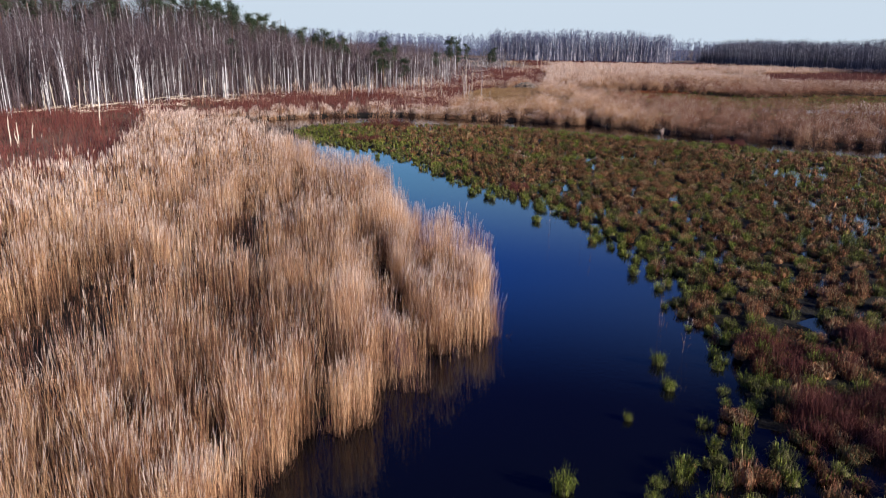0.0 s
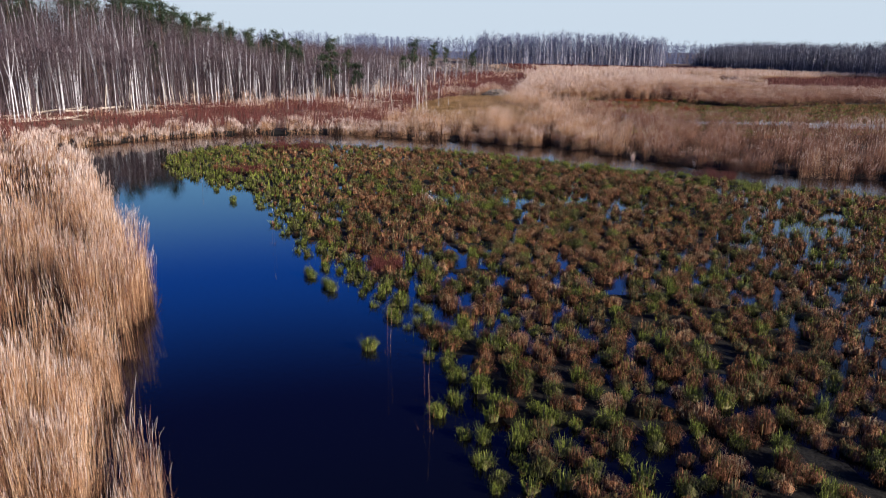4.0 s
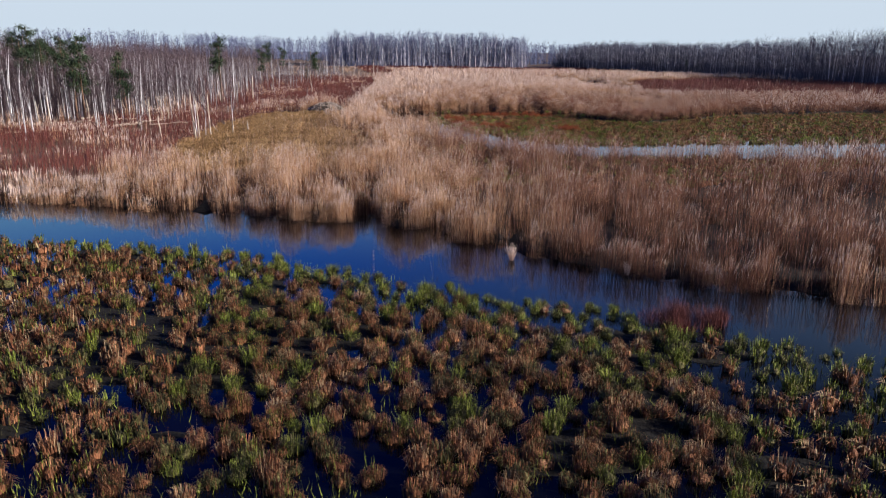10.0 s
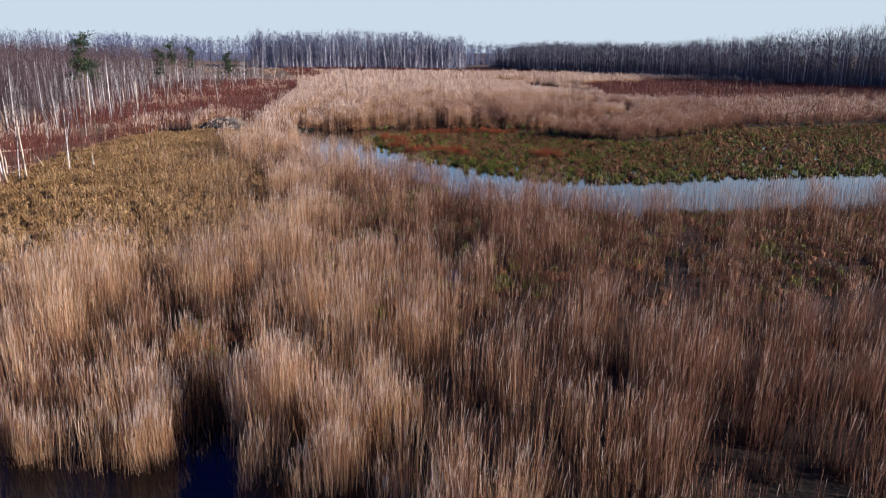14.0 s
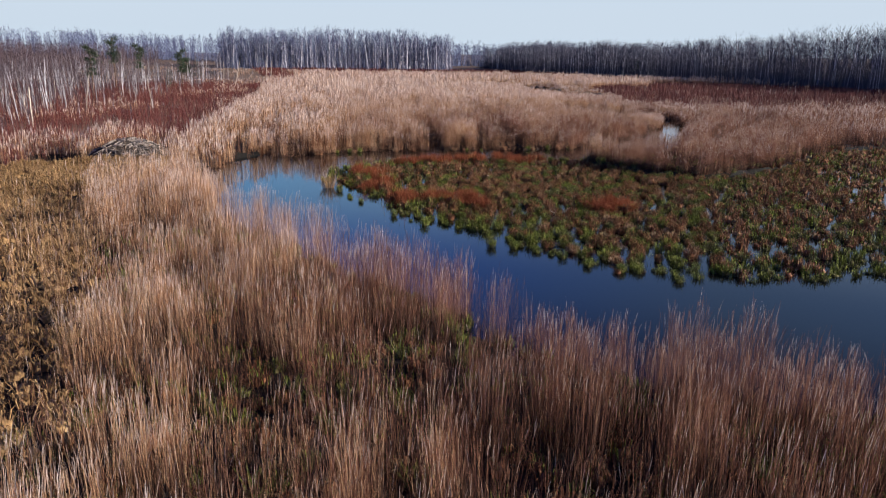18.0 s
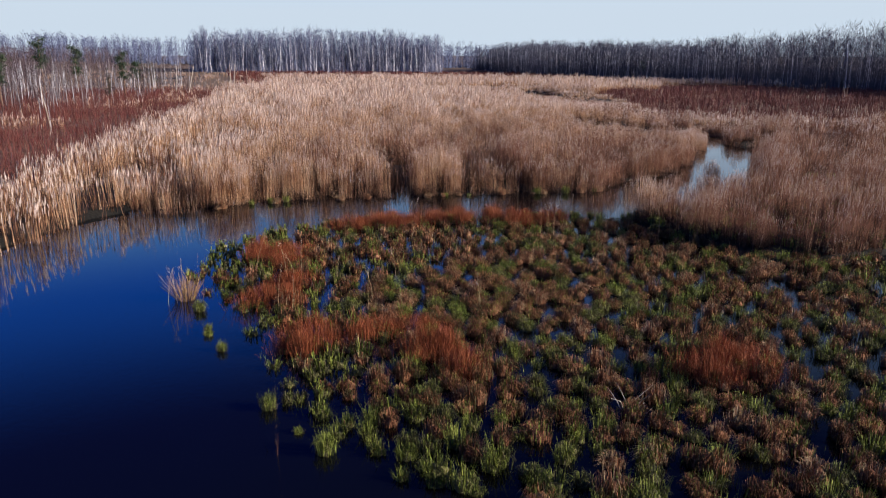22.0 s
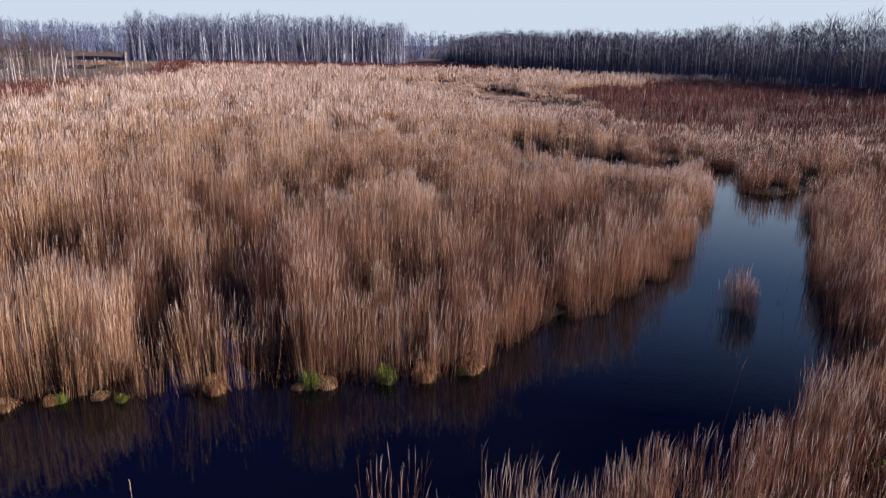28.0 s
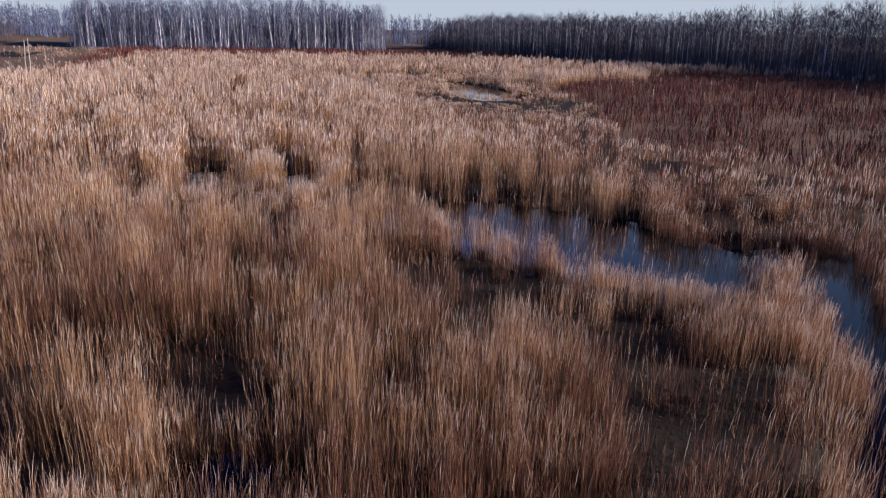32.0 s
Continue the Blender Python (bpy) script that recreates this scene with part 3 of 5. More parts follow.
# places where the stand opens and dark ground shows: centre and half widths
EAST_FRONT = np.array([(54.3, 158.4), (54.8, 156.6), (55.6, 153.6), (56.4, 149.6), (60.2, 146.6), (64, 147.2), (69, 149), (82, 157)], float)


def edge_b(x, y):
    """Metres from the meadow-side front of the east bed, below nought inside it."""
    best = np.full(x.shape, 1e9)
    for (x0, y0), (x1, y1) in zip(EAST_FRONT[:-1], EAST_FRONT[1:]):
        k = np.clip(((x - x0) * (x1 - x0) + (y - y0) * (y1 - y0)) / ((x1 - x0) ** 2 + (y1 - y0) ** 2), 0, 1)
        best = np.minimum(best, np.hypot(x - x0 - k * (x1 - x0), y - y0 - k * (y1 - y0)))
    return -best


REED_GAPS = [(64.6, 182.3, 1.9, 1.2), (66.4, 181.0, 0.9, 0.9), (70.1, 192.2, 1.1, 1.3), (66.5, 196.8, 0.8, 1.2), (62.6, 179.3, 1.2, 1.2),
             (56.5, 171.5, 0.5, 0.9), (57.8, 170.7, 0.4, 0.8), (51.9, 170.0, 0.5, 0.9), (50.4, 173.7, 0.5, 1.1), (53.1, 176.9, 0.6, 1.3), (68.3, 176.9, 0.7, 1.1), (55.9, 185.0, 0.5, 1.2),
             (-4.4, 22.0, 0.5, 1.1), (-6.2, 17.3, 0.4, 0.9), (-8.1, 14.5, 0.4, 0.8), (-4.8, 14.6, 0.3, 0.7), (-12.8, 38.8, 0.5, 1.6), (-9.3, 20.8, 0.4, 0.9),
             (29.6, 115.8, 0.45, 1.8), (29.9, 118.6, 0.5, 1.0), (29.4, 111.5, 0.4, 1.3), (24.3, 109.9, 0.9, 1.1), (30.5, 112.0, 0.5, 0.8), (26.3, 111.5, 0.35, 1.2), (30.7, 107.3, 0.5, 1.3), (28.6, 105.9, 0.6, 0.9), (33.6, 110.9, 0.6, 0.9), (20.8, 117.6, 0.4, 0.8), (21.8, 112.1, 0.4, 0.8)]


def open_gap(x, y):
    best = np.full(x.shape, 9.0)
    for cx, cy, rx, ry in REED_GAPS:
        best = np.minimum(best, np.hypot((x - cx) / (1.25 * rx), (y - cy + 0.5) / ((1.6 if cy > 160 else 1.1) * ry)))
    return np.clip((best - 0.55 - 0.5 * (vnoise(x, y, 0.7, 15) - 0.5)) * 2.2, np.where(y > 160, 0.2, 0.06), 1)


def bed_of(x, y):
    far = y > 163 + np.maximum(0, (x - 58) * 0.66)
    east = (x > 51) & (y > 140) & ~far
    west = (x < 3.5) & (y < 82) & ~far
    return np.where(far, 2, np.where(east, 3, np.where(west, 0, 1)))


RINGS = ((0, 15, 86, 0.0064, 1), (15, 28, 50, 0.0105, 0), (28, 56, 25, 0.019, 0), (56, 120, 9.5, 0.037, 0), (120, 330, 3.2, 0.08, 0))
PER_CLUMP = (52, 30, 16, 7, 4)
stems = [[] for _ in range(4)]
for (near, far, per_m2, width, leaves), share in zip(RINGS, PER_CLUMP):
    lo, hi = LINE.min(0) - far, LINE.max(0) + far
    cx, cy = scatter(max(lo[0], -60), min(hi[0], 185), max(lo[1], -4), min(hi[1], 440), per_m2 / share)
    d = line_distance(cx, cy)
    keep = (d >= near) & (d < far)
    cx, cy = cx[keep], cy[keep]
    tall = 1.0 + rng.normal(0, 0.19, len(cx)) + 0.30 * (vnoise(cx, cy, 5, 12) - 0.5) + 0.50 * (vnoise(cx, cy, 1.6, 13) - 0.5)
    wide = rng.uniform(0.12, 0.30, len(cx))
    swayx, swayy = rng.normal(0, 0.045, len(cx)), rng.normal(0, 0.045, len(cx))
    k = np.repeat(np.arange(len(cx)), rng.poisson(share * (wide / 0.21) ** 1.5))
    ox, oy = rng.normal(0, 1, len(k)), rng.normal(0, 1, len(k))
    x, y = cx[k] + ox * wide[k], cy[k] + oy * wide[k]
    off = np.hypot(ox, oy)
    px, py = ragged(x, y, 0.42)
    g, s = lookup(KIND, px, py), wet(px, py)
    patch = 0.62 * vnoise(x, y, 2.8, 11) + 0.38 * vnoise(x, y, 1.1, 14)
    gaps = np.clip((patch - np.where((y > 163) & (y < 192), np.where(x > 66, 0.40, 0.36), np.where((x > 24) & (y > 72) & (y < 116), 0.37, 0.33))) * 6 + np.clip((s + 2.2) * 0.8, 0, 1), np.where(((x > 53) & (y > 143) & (y < 162)) | ((y > 98) & (y < 145)), 0.30, 0.10), 1)
    chance = np.where(g == REEDS, gaps, 0.0)
    chance = np.where((g == YELLOW), 0.02 + 0.06 * np.clip((x - 10) / 8, 0, 1) * (y < 140), chance)
    chance = np.where((g == RED) & (x > 85), 0.22 * np.clip(1 - (y - 200 + (x - 100) * 0.5) / 10, 0, 1) + 0.004, chance)
    chance = np.where((g == RED) & (x < 70), 0.004 + 0.25 * np.clip((vnoise(x, y, 6, 35) - 0.52) * 4, 0, 1) * (y > 112), chance)
    chance = np.where((vnoise(x, y, 1.9, 36) > 0.72) & (s > -1.1) & (y > 163) & (x < 52), 0.0, chance)
    chance = np.where((g == SEDGE) & (x > 44) & (y > 95) & (y < 114), 0.35, chance)
    chance = np.where((x > 47) & (y > 100) & (y < 119) & (s > -4.5) & (s < -0.1) & (g != RED), 0.35 + 0.65 * np.clip((x - 47) / 6, 0, 1), chance)
    chance = np.where(s > 0.15, np.where((x > 72) & (y > 189) & (x < 84), 0.03, 0.0012 * (s < 1.2)), chance)
    # thin stand along the near bank of the second bend
    brink = np.clip(1 + s / 7.0, 0, 1) * (y > 98) * (y < 145) * np.clip((x - 25) / 5, 0, 1)
    loose = np.clip((x - 17) / 4, 0, 1) * np.clip((y - 99) / 8, 0, 1) * np.clip((136 - y) / 8, 0, 1) * (x < 60)
    chance *= 1 - 0.12 * loose
    chance *= 1 - 0.08 * brink * np.clip((x - 27) / 6, 0.3, 1)
    deep = np.clip((x - 18) / 8, 0, 1) * np.clip((y - 78) / 5, 0, 1) * np.clip((108 - y) / 8, 0, 1)
    chance *= 1 - 0.4 * deep
    chance *= 1 - 0.5 * np.clip((x - 31) / 4, 0, 1) * (y > 95) * (y < 113) * (x < 47)
    chance *= 1 - 0.3 * np.exp(-(((x - 57) / 9) ** 2 + ((y - 169) / 5) ** 2)) * (s < -1.5)
    front = (x > 52) & (y > 143) & (y < 162) & (g == REEDS) & (s < -0.15) & (edge_b(x, y) > -1.8)
    chance = np.where(front, 0.95, chance)
    clump = np.hypot(x - 68.4, y - 166.8) < 0.5 + 0.35 * vnoise(x, y, 0.7)
    chance *= np.where((x > 9) & (x < 25) & (y > 152) & (y < 166), 0.4, 1.0)
    chance = np.where(clump, 1.0, chance) * open_gap(x, y)
    keep = np.where(rng.random(len(x)) < chance)[0]
    # the stand closes up along the water
    more = keep[((s[keep] > -1.7) & (brink[keep] < 0.05)) | front[keep]]
    x[more] += rng.normal(0, 0.05, len(more))
    keep = np.concatenate([keep, more])
    x, y, s, k, ox, oy, off, brink = x[keep], y[keep], s[keep], k[keep], ox[keep], oy[keep], off[keep], brink[keep]
    n = len(x)
    x, y = x + rng.normal(0, 0.06, n), y + rng.normal(0, 0.06, n)
    h = 2.2 * tall[k] * (1.06 - 0.13 * np.clip(off, 0, 2.4)) * (1 - np.abs(rng.normal(0, 0.10, n)))
    h *= (1 - 0.16 * rusty(x, y) * (y < 140)) * (1 + 0.05 * brink)
    h *= 1 - 0.62 * np.exp(-(((x - 78) / 9) ** 2 + ((y - 188) / 9) ** 2))
    h *= 1 - 0.3 * np.clip((6 - x) / 8, 0, 1) * (y > 86) * (y < 120)
    h *= np.clip(0.5 + 1.35 * vnoise(x, y, 2.8, 11) + 0.3 * np.clip((s + 2.2) * 0.8, 0, 1), 0.55, 1.04) * np.where((x > 51) & (y > 140) & (y < 163 + np.maximum(0, (x - 58) * 0.66)), np.where(edge_b(x, y) > -2.2, 1.0, 0.82), 1.0)
    h *= 1 - 0.65 * np.exp(-(((x - 98) / 9) ** 2 + ((y - 250) / 20) ** 2) ** 2)
    h *= 1 - np.where(x < 12, 0.42, 0.25) * np.clip(1 + s / 5, 0, 1) * (y > 72) * (y < 106) * (x < 50)
    h *= np.where(np.hypot(x - 68.4, y - 166.8) < 1.4, 0.72, 1.0)
    h *= np.where((lookup(KIND, x, y) == RED) & (x < 70), 0.6, 1.0)
    h *= 1 - 0.22 * np.clip((y - 250) / 80, 0, 1)
    h *= 1 - 0.6 * np.exp(-(((x - 65) / 6) ** 2 + ((y - 205.5) / 4.5) ** 2) ** 2)
    h *= 1 - 0.5 * np.clip((x - 82) / 6, 0, 1) * np.clip((y - 186) / 6, 0, 1) * (y < 300) * np.clip((118 - x) / 8, 0, 1)
    h = np.clip(h, 0.4, 2.9)
    lx = h * (swayx[k] + 0.05 * ox + rng.normal(0, 0.035, n))
    ly = h * (swayy[k] + 0.05 * oy + rng.normal(0, 0.035, n))
    z = np.maximum(ground_z(x, y), WATER_Z - 0.2) - 0.03
    # hollows take more of the dark rusty stems, painting the shade in them
    red = rng.random(n) < rusty(x, y) + 0.5 * np.clip((0.42 - vnoise(x, y, 2.8, 11)) * 4, 0, 1) * (s < -1.5)
    bed = bed_of(x, y)
    for b in range(4):
        for m, sel in ((0, (bed == b) & ~red), (1, (bed == b) & red)):
            if sel.any():
                v, t = blades(x[sel], y[sel], z[sel], h[sel], width, lx[sel], ly[sel], fine=False, tip=0.55, root=0.75)
                stems[b].append((v, t, m))
                if leaves:
                    q = np.repeat(np.where(sel)[0], leaves)
                    u = rng.uniform(0.35, 0.9, len(q))
                    a, r = rng.random(len(q)) * 6.28, rng.uniform(0.03, 0.16, len(q))
                    v, t = blades(x[q] + lx[q] * u, y[q] + ly[q] * u, z[q] + h[q] * u, rng.uniform(0.22, 0.5, len(q)), width * 1.3, np.cos(a) * r, np.sin(a) * r, fine=False)
                    stems[b].append((v, t, m))
        # low dark blades round the stems stand in for shade inside the bed
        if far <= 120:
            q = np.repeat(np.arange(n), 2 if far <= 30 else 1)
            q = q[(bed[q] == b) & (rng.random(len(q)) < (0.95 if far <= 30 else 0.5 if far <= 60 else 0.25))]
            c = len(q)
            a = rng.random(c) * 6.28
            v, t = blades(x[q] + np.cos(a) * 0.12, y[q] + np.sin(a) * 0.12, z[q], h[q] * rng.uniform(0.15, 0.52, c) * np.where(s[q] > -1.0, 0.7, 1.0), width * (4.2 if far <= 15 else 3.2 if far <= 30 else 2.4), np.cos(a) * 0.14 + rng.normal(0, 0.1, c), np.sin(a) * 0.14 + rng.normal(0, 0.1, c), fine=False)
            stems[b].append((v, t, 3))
        if far > 60:
            sel = (bed == b) & (rng.random(n) < 0.9)
            c = sel.sum()
            v, t = blades(x[sel] + lx[sel] * 0.72, y[sel] + ly[sel] * 0.72, z[sel] + h[sel] * 0.72, h[sel] * 0.4, width * 1.5, rng.normal(0, 0.12, c), rng.normal(0, 0.12, c), fine=False, tip=0.4)
            stems[b].append((v, t, np.repeat(np.where(red[sel] & (rng.random(c) < 0.7), 1, 2), len(t) // c)) if c else (v, t, 2))
        if far <= 60:
            sel = (bed == b) & (rng.random(n) < (0.75 if far <= 15 else 0.75 if far <= 30 else 0.9))
            c = sel.sum()
            g = 0.93
            v, t = blades(x[sel] + lx[sel] * g, y[sel] + ly[sel] * g, z[sel] + h[sel] * g, rng.uniform(0.16, 0.30, c) * (2.0 if far > 30 else 1.7), width * (2.0 if far > 30 else 1.15),
                          lx[sel] * 0.2 + rng.normal(0.03, 0.04, c), ly[sel] * 0.2 + rng.normal(0, 0.04, c), fine=True, root=0.4)
            stems[b].append((v, t, np.repeat(np.where(red[sel] & (rng.random(c) < 0.7), 1, 2), len(t) // c)) if c else (v, t, 2))
for pieces, text in zip(stems, ("dense tall dry golden reeds lining the dark channel", "dense dry tan reeds between two bends of the channel",
                               "wide bed of tall dry tan reeds beyond the channel", "thinner rusty brown reeds beside the sedge meadow")):
    stuff("reed_bed", pieces, [REED, REED_RUST, PLUME, REED_SHADE], text, "reeds")

# ---- sedge meadows ----


def dome(r, h, rings, sides):
    """A shaggy mound, rounded on top and steep at the foot."""
    v = []
    for q in range(rings):
        f = q / rings
        a = (np.arange(sides) + 0.5 * q) * 2 * np.pi / sides
        rr = r * (0.78 + 0.22 * math.sin(f * 3.1)) * math.sqrt(1 - f ** 2.2)
        v.append(np.stack([np.cos(a) * rr, np.sin(a) * rr, np.full(sides, -0.2 if q == 0 else h * f)], 1) + rng.normal(0, 0.045, (sides, 3)) * (1, 1, 0.8 if q else 0))
    v = np.concatenate(v + [np.array([[rng.normal(0, 0.06), rng.normal(0, 0.06), h]])])
    t = []
    for q in range(rings - 1):
        for i in range(sides):
            j = (i + 1) % sides
            t += [(q * sides + i, q * sides + j, (q + 1) * sides + j), (q * sides + i, (q + 1) * sides + j, (q + 1) * sides + i)]
    e = (rings - 1) * sides
    t += [(e + i, e + (i + 1) % sides, rings * sides) for i in range(sides)]
    return v, np.array(t)


def mop(count, r, h, width, segments=3, comb=0.0):
    """Arching strands: up out of the middle, over, and down to a hanging tip; comb: how far all lie to one side."""
    a = rng.random(count) * 2 * np.pi
    start = r * 0.72 * np.sqrt(rng.random(count))
    reach = r * rng.uniform(0.15, 0.55, count)
    top = h * rng.uniform(0.7, 1.05, count) * (1 - 0.42 * (start / (0.72 * r)) ** 2)
    a2 = a + rng.normal(0, 0.5, count)
    wa = a2 + np.pi / 2 + rng.normal(0, 0.5, count)
    rows = []
    for q in range(segments + 1):
        u = q / segments
        rise = 1 - (1 - min(1.0, u / 0.62)) ** 2 - 1.1 * max(0.0, u - 0.45) * (0.15 + reach / r)
        c = np.stack([np.cos(a) * start + np.cos(a2) * reach * u ** 1.3 + comb * r * u * u, np.sin(a) * start + np.sin(a2) * reach * u ** 1.3, top * rise], 1)
        side = np.stack([np.cos(wa), np.sin(wa), 0 * wa], 1) * width / 2 * (1 - 0.25 * u)
        rows += [c] if q == segments else [c - side, c + side]
    n = 2 * segments + 1
    t = [k for q in range(segments - 1) for k in ((2 * q, 2 * q + 1, 2 * q + 3), (2 * q, 2 * q + 3, 2 * q + 2))] + [(n - 3, n - 2, n - 1)]
    return np.stack(rows, 1).reshape(-1, 3), (np.arange(count)[:, None, None] * n + np.array(t)[None]).reshape(-1, 3)


def spray(count, r, h, width, flare=0.5):
    """Fresh blades that stand up and flare."""
    a = rng.random(count) * 2 * np.pi
    k = r * 0.55 * np.sqrt(rng.random(count))
    out = flare * r * rng.uniform(0.1, 1.0, count)
    a2 = a + rng.normal(0, 0.5, count)
    return blades(np.cos(a) * k, np.sin(a) * k, np.full(count, h * 0.2), h * rng.uniform(0.5, 1.0, count), width, np.cos(a2) * out, np.sin(a2) * out, fine=False, across=True)


def tussock_blades(count, h, r, width=0.02):
    """A loose tuft of arching blades at the origin."""
    a = rng.random(count) * 2 * np.pi
    k = np.sqrt(rng.random(count))
    x, y = np.cos(a) * r * 0.5 * k, np.sin(a) * r * 0.5 * k
    a2 = a + rng.normal(0, 0.5, count)
    out = r * rng.uniform(0.35, 1.2, count)
    hh = h * rng.uniform(0.15, 0.85, count)
    return blades(x, y, np.full(count, 0.0), hh, width, np.cos(a2) * out, np.sin(a2) * out, bend=0.42, mid=h * rng.uniform(0.5, 0.9, count) / hh, root=0.8)


TUSSOCK_MATS = [MUD, SEDGE_BROWN, SEDGE_GREEN, SEDGE_DIM, STRAW]
FINEST, MAKES, MIDDLE, COARSE = [], [], [], []
for main, second, share, erect in ((1, 3, 0.25, False), (1, 2, 0.12, False), (1, 2, 0.25, False), (1, 3, 0.4, False), (3, 1, 0.3, False), (3, 2, 0.4, False),
                                   (2, 3, 0.2, True), (2, 3, 0.35, True), (2, 3, 0.5, True), (1, 4, 0.45, False), (1, 4, 0.2, False), (2, 1, 0.1, True)):
    h, r = rng.uniform(0.46, 0.66), rng.uniform(0.34, 0.46)
    comb = rng.uniform(0.0, 0.5)
    for group, many, wide, seg in ((FINEST, 1.9, 0.72, 4), (MAKES, 1.0, 1.0, 2), (MIDDLE, 0.36, 2.0, 2), (COARSE, 0.13, 3.9, 2)):
        core = (*dome(r * 0.52, h * (0.4 if erect else 0.6), 2, 6), 3 if erect else main)
        if erect:
            group.append(join([core, (*mop(int(70 * many * (1 - share)), r * 0.9, h, 0.017 * wide, seg, comb * 0.4), main), (*mop(int(70 * many * share) + 2, r, h * 0.8, 0.016 * wide, seg), second),
                               (*spray(int(34 * many), r, h * 1.0, 0.016 * wide, 0.8), main)]))
        else:
            group.append(join([core, (*mop(int(132 * many * (1 - share)), r, h, 0.0135 * wide, seg, comb), main), (*mop(int(132 * many * share), r, h * 0.94, 0.0135 * wide, seg, comb), second),
                               (*spray(int(12 * many) + 2, r * 0.8, h * 1.05, 0.013 * wide), second)]))

x, y = np.meshgrid(np.arange(-18, 111, 0.67), np.arange(-4, 164, 0.67), indexing="ij")
x, y = x.ravel() + rng.uniform(-0.3, 0.3, x.size), y.ravel() + rng.uniform(-0.3, 0.3, x.size)
px, py = ragged(x, y, 0.5)
s = wet(px, py)
under = (lookup(KIND, px, py) == REEDS) & (((x > 17) & (x < 52) & (y > 97) & (y < 137)) | ((x > 50) & (x < 84) & (y > 142) & (y < 168))) & (rng.random(len(x)) < np.maximum(vnoise(x, y, 4, 22) * 1.5 - 0.15, np.where(y > 140, 0.6, 0.2)))
ok = ((lookup(KIND, px, py) == SEDGE) | under) & (s < -0.1) & (line_distance(x, y) < 80)
# wet hollows stay open
hollow = np.minimum(np.hypot((x - 14) / 9, (y - 63.5 + (x - 14) * 0.25) / 1.6), np.hypot((x - 28) / 5, (y - 56.5) / 2.2))
ok &= ~((hollow < 1) & (rng.random(len(x)) < 0.55)) & (rng.random(len(x)) < 0.93 * np.clip(vnoise(x, y, 2.2, 27) * 3.2, np.where(y > 96, 0.82, 0.68), 1))
x, y, s, hollow = x[ok], y[ok], s[ok], hollow[ok]
near_water = np.minimum(1.25 * np.exp(s / 1.7), 1)
west = np.exp(-np.hypot((x + 13) / 9, (y - 78) / 11) ** 2)
green_chance = np.clip(0.07 + 1.0 * near_water + 0.8 * west + 0.5 * (vnoise(x, y, 4.5, 20) - 0.5), 0.03, 0.95)
pale_chance = np.clip((x - 20) / 14, 0, 1) * np.clip((y - 58) / 8, 0, 1) * (y < 90) * 0.6 + 0.05 * vnoise(x, y, 5, 21)
roll_ = rng.random(len(x))
make = np.where(roll_ < green_chance, rng.choice([6, 7, 8, 11, 5], len(x)), np.where(rng.random(len(x)) < pale_chance, rng.choice([9, 10], len(x)), np.where(y < 96, rng.choice([0, 1, 2, 3, 3, 4, 4, 5, 9, 10], len(x)), rng.choice([0, 0, 1, 1, 2, 2, 3, 5, 5, 7, 9, 10], len(x)))))
size = rng.uniform(0.74, 1.2, len(x)) * np.where(s > -1.0, 0.78, 1.0) * np.where(y > 96, 0.97, 0.94)
turn = rng.random(len(x)) * 2 * np.pi
z = np.maximum(ground_z(x, y), WATER_Z - 0.05) - 0.02
# the nearest stand as things of their own, in two stretches of the plan
nearest = np.argsort(np.minimum(np.hypot(x - 14, y - 53), np.hypot((x - 44) / 1.3, y - 147)))[:300]
TEXTS = {1: "withered rust-brown sedge tussock on wet peat", 2: "fresh green sedge tussock at the water's edge", 3: "olive-brown sedge tussock on wet peat", 4: "bleached straw-coloured sedge tussock"}
tussock_mesh = [raw_mesh("tussock", v, t, TUSSOCK_MATS, m) for v, t, m in FINEST]
LABEL_OF = [1, 1, 1, 1, 3, 3, 2, 2, 2, 4, 1, 2]


def tussock(mk, px, py, pz, sc, ang, group):
    ob = new("sedge_tussock", tussock_mesh[mk])
    ob.matrix_world = Matrix.Translation((px, py, pz)) @ Matrix.Rotation(ang, 4, "Z") @ Matrix.Scale(sc, 4)
    return tagged(ob, TEXTS[LABEL_OF[mk]], "sedge", group)


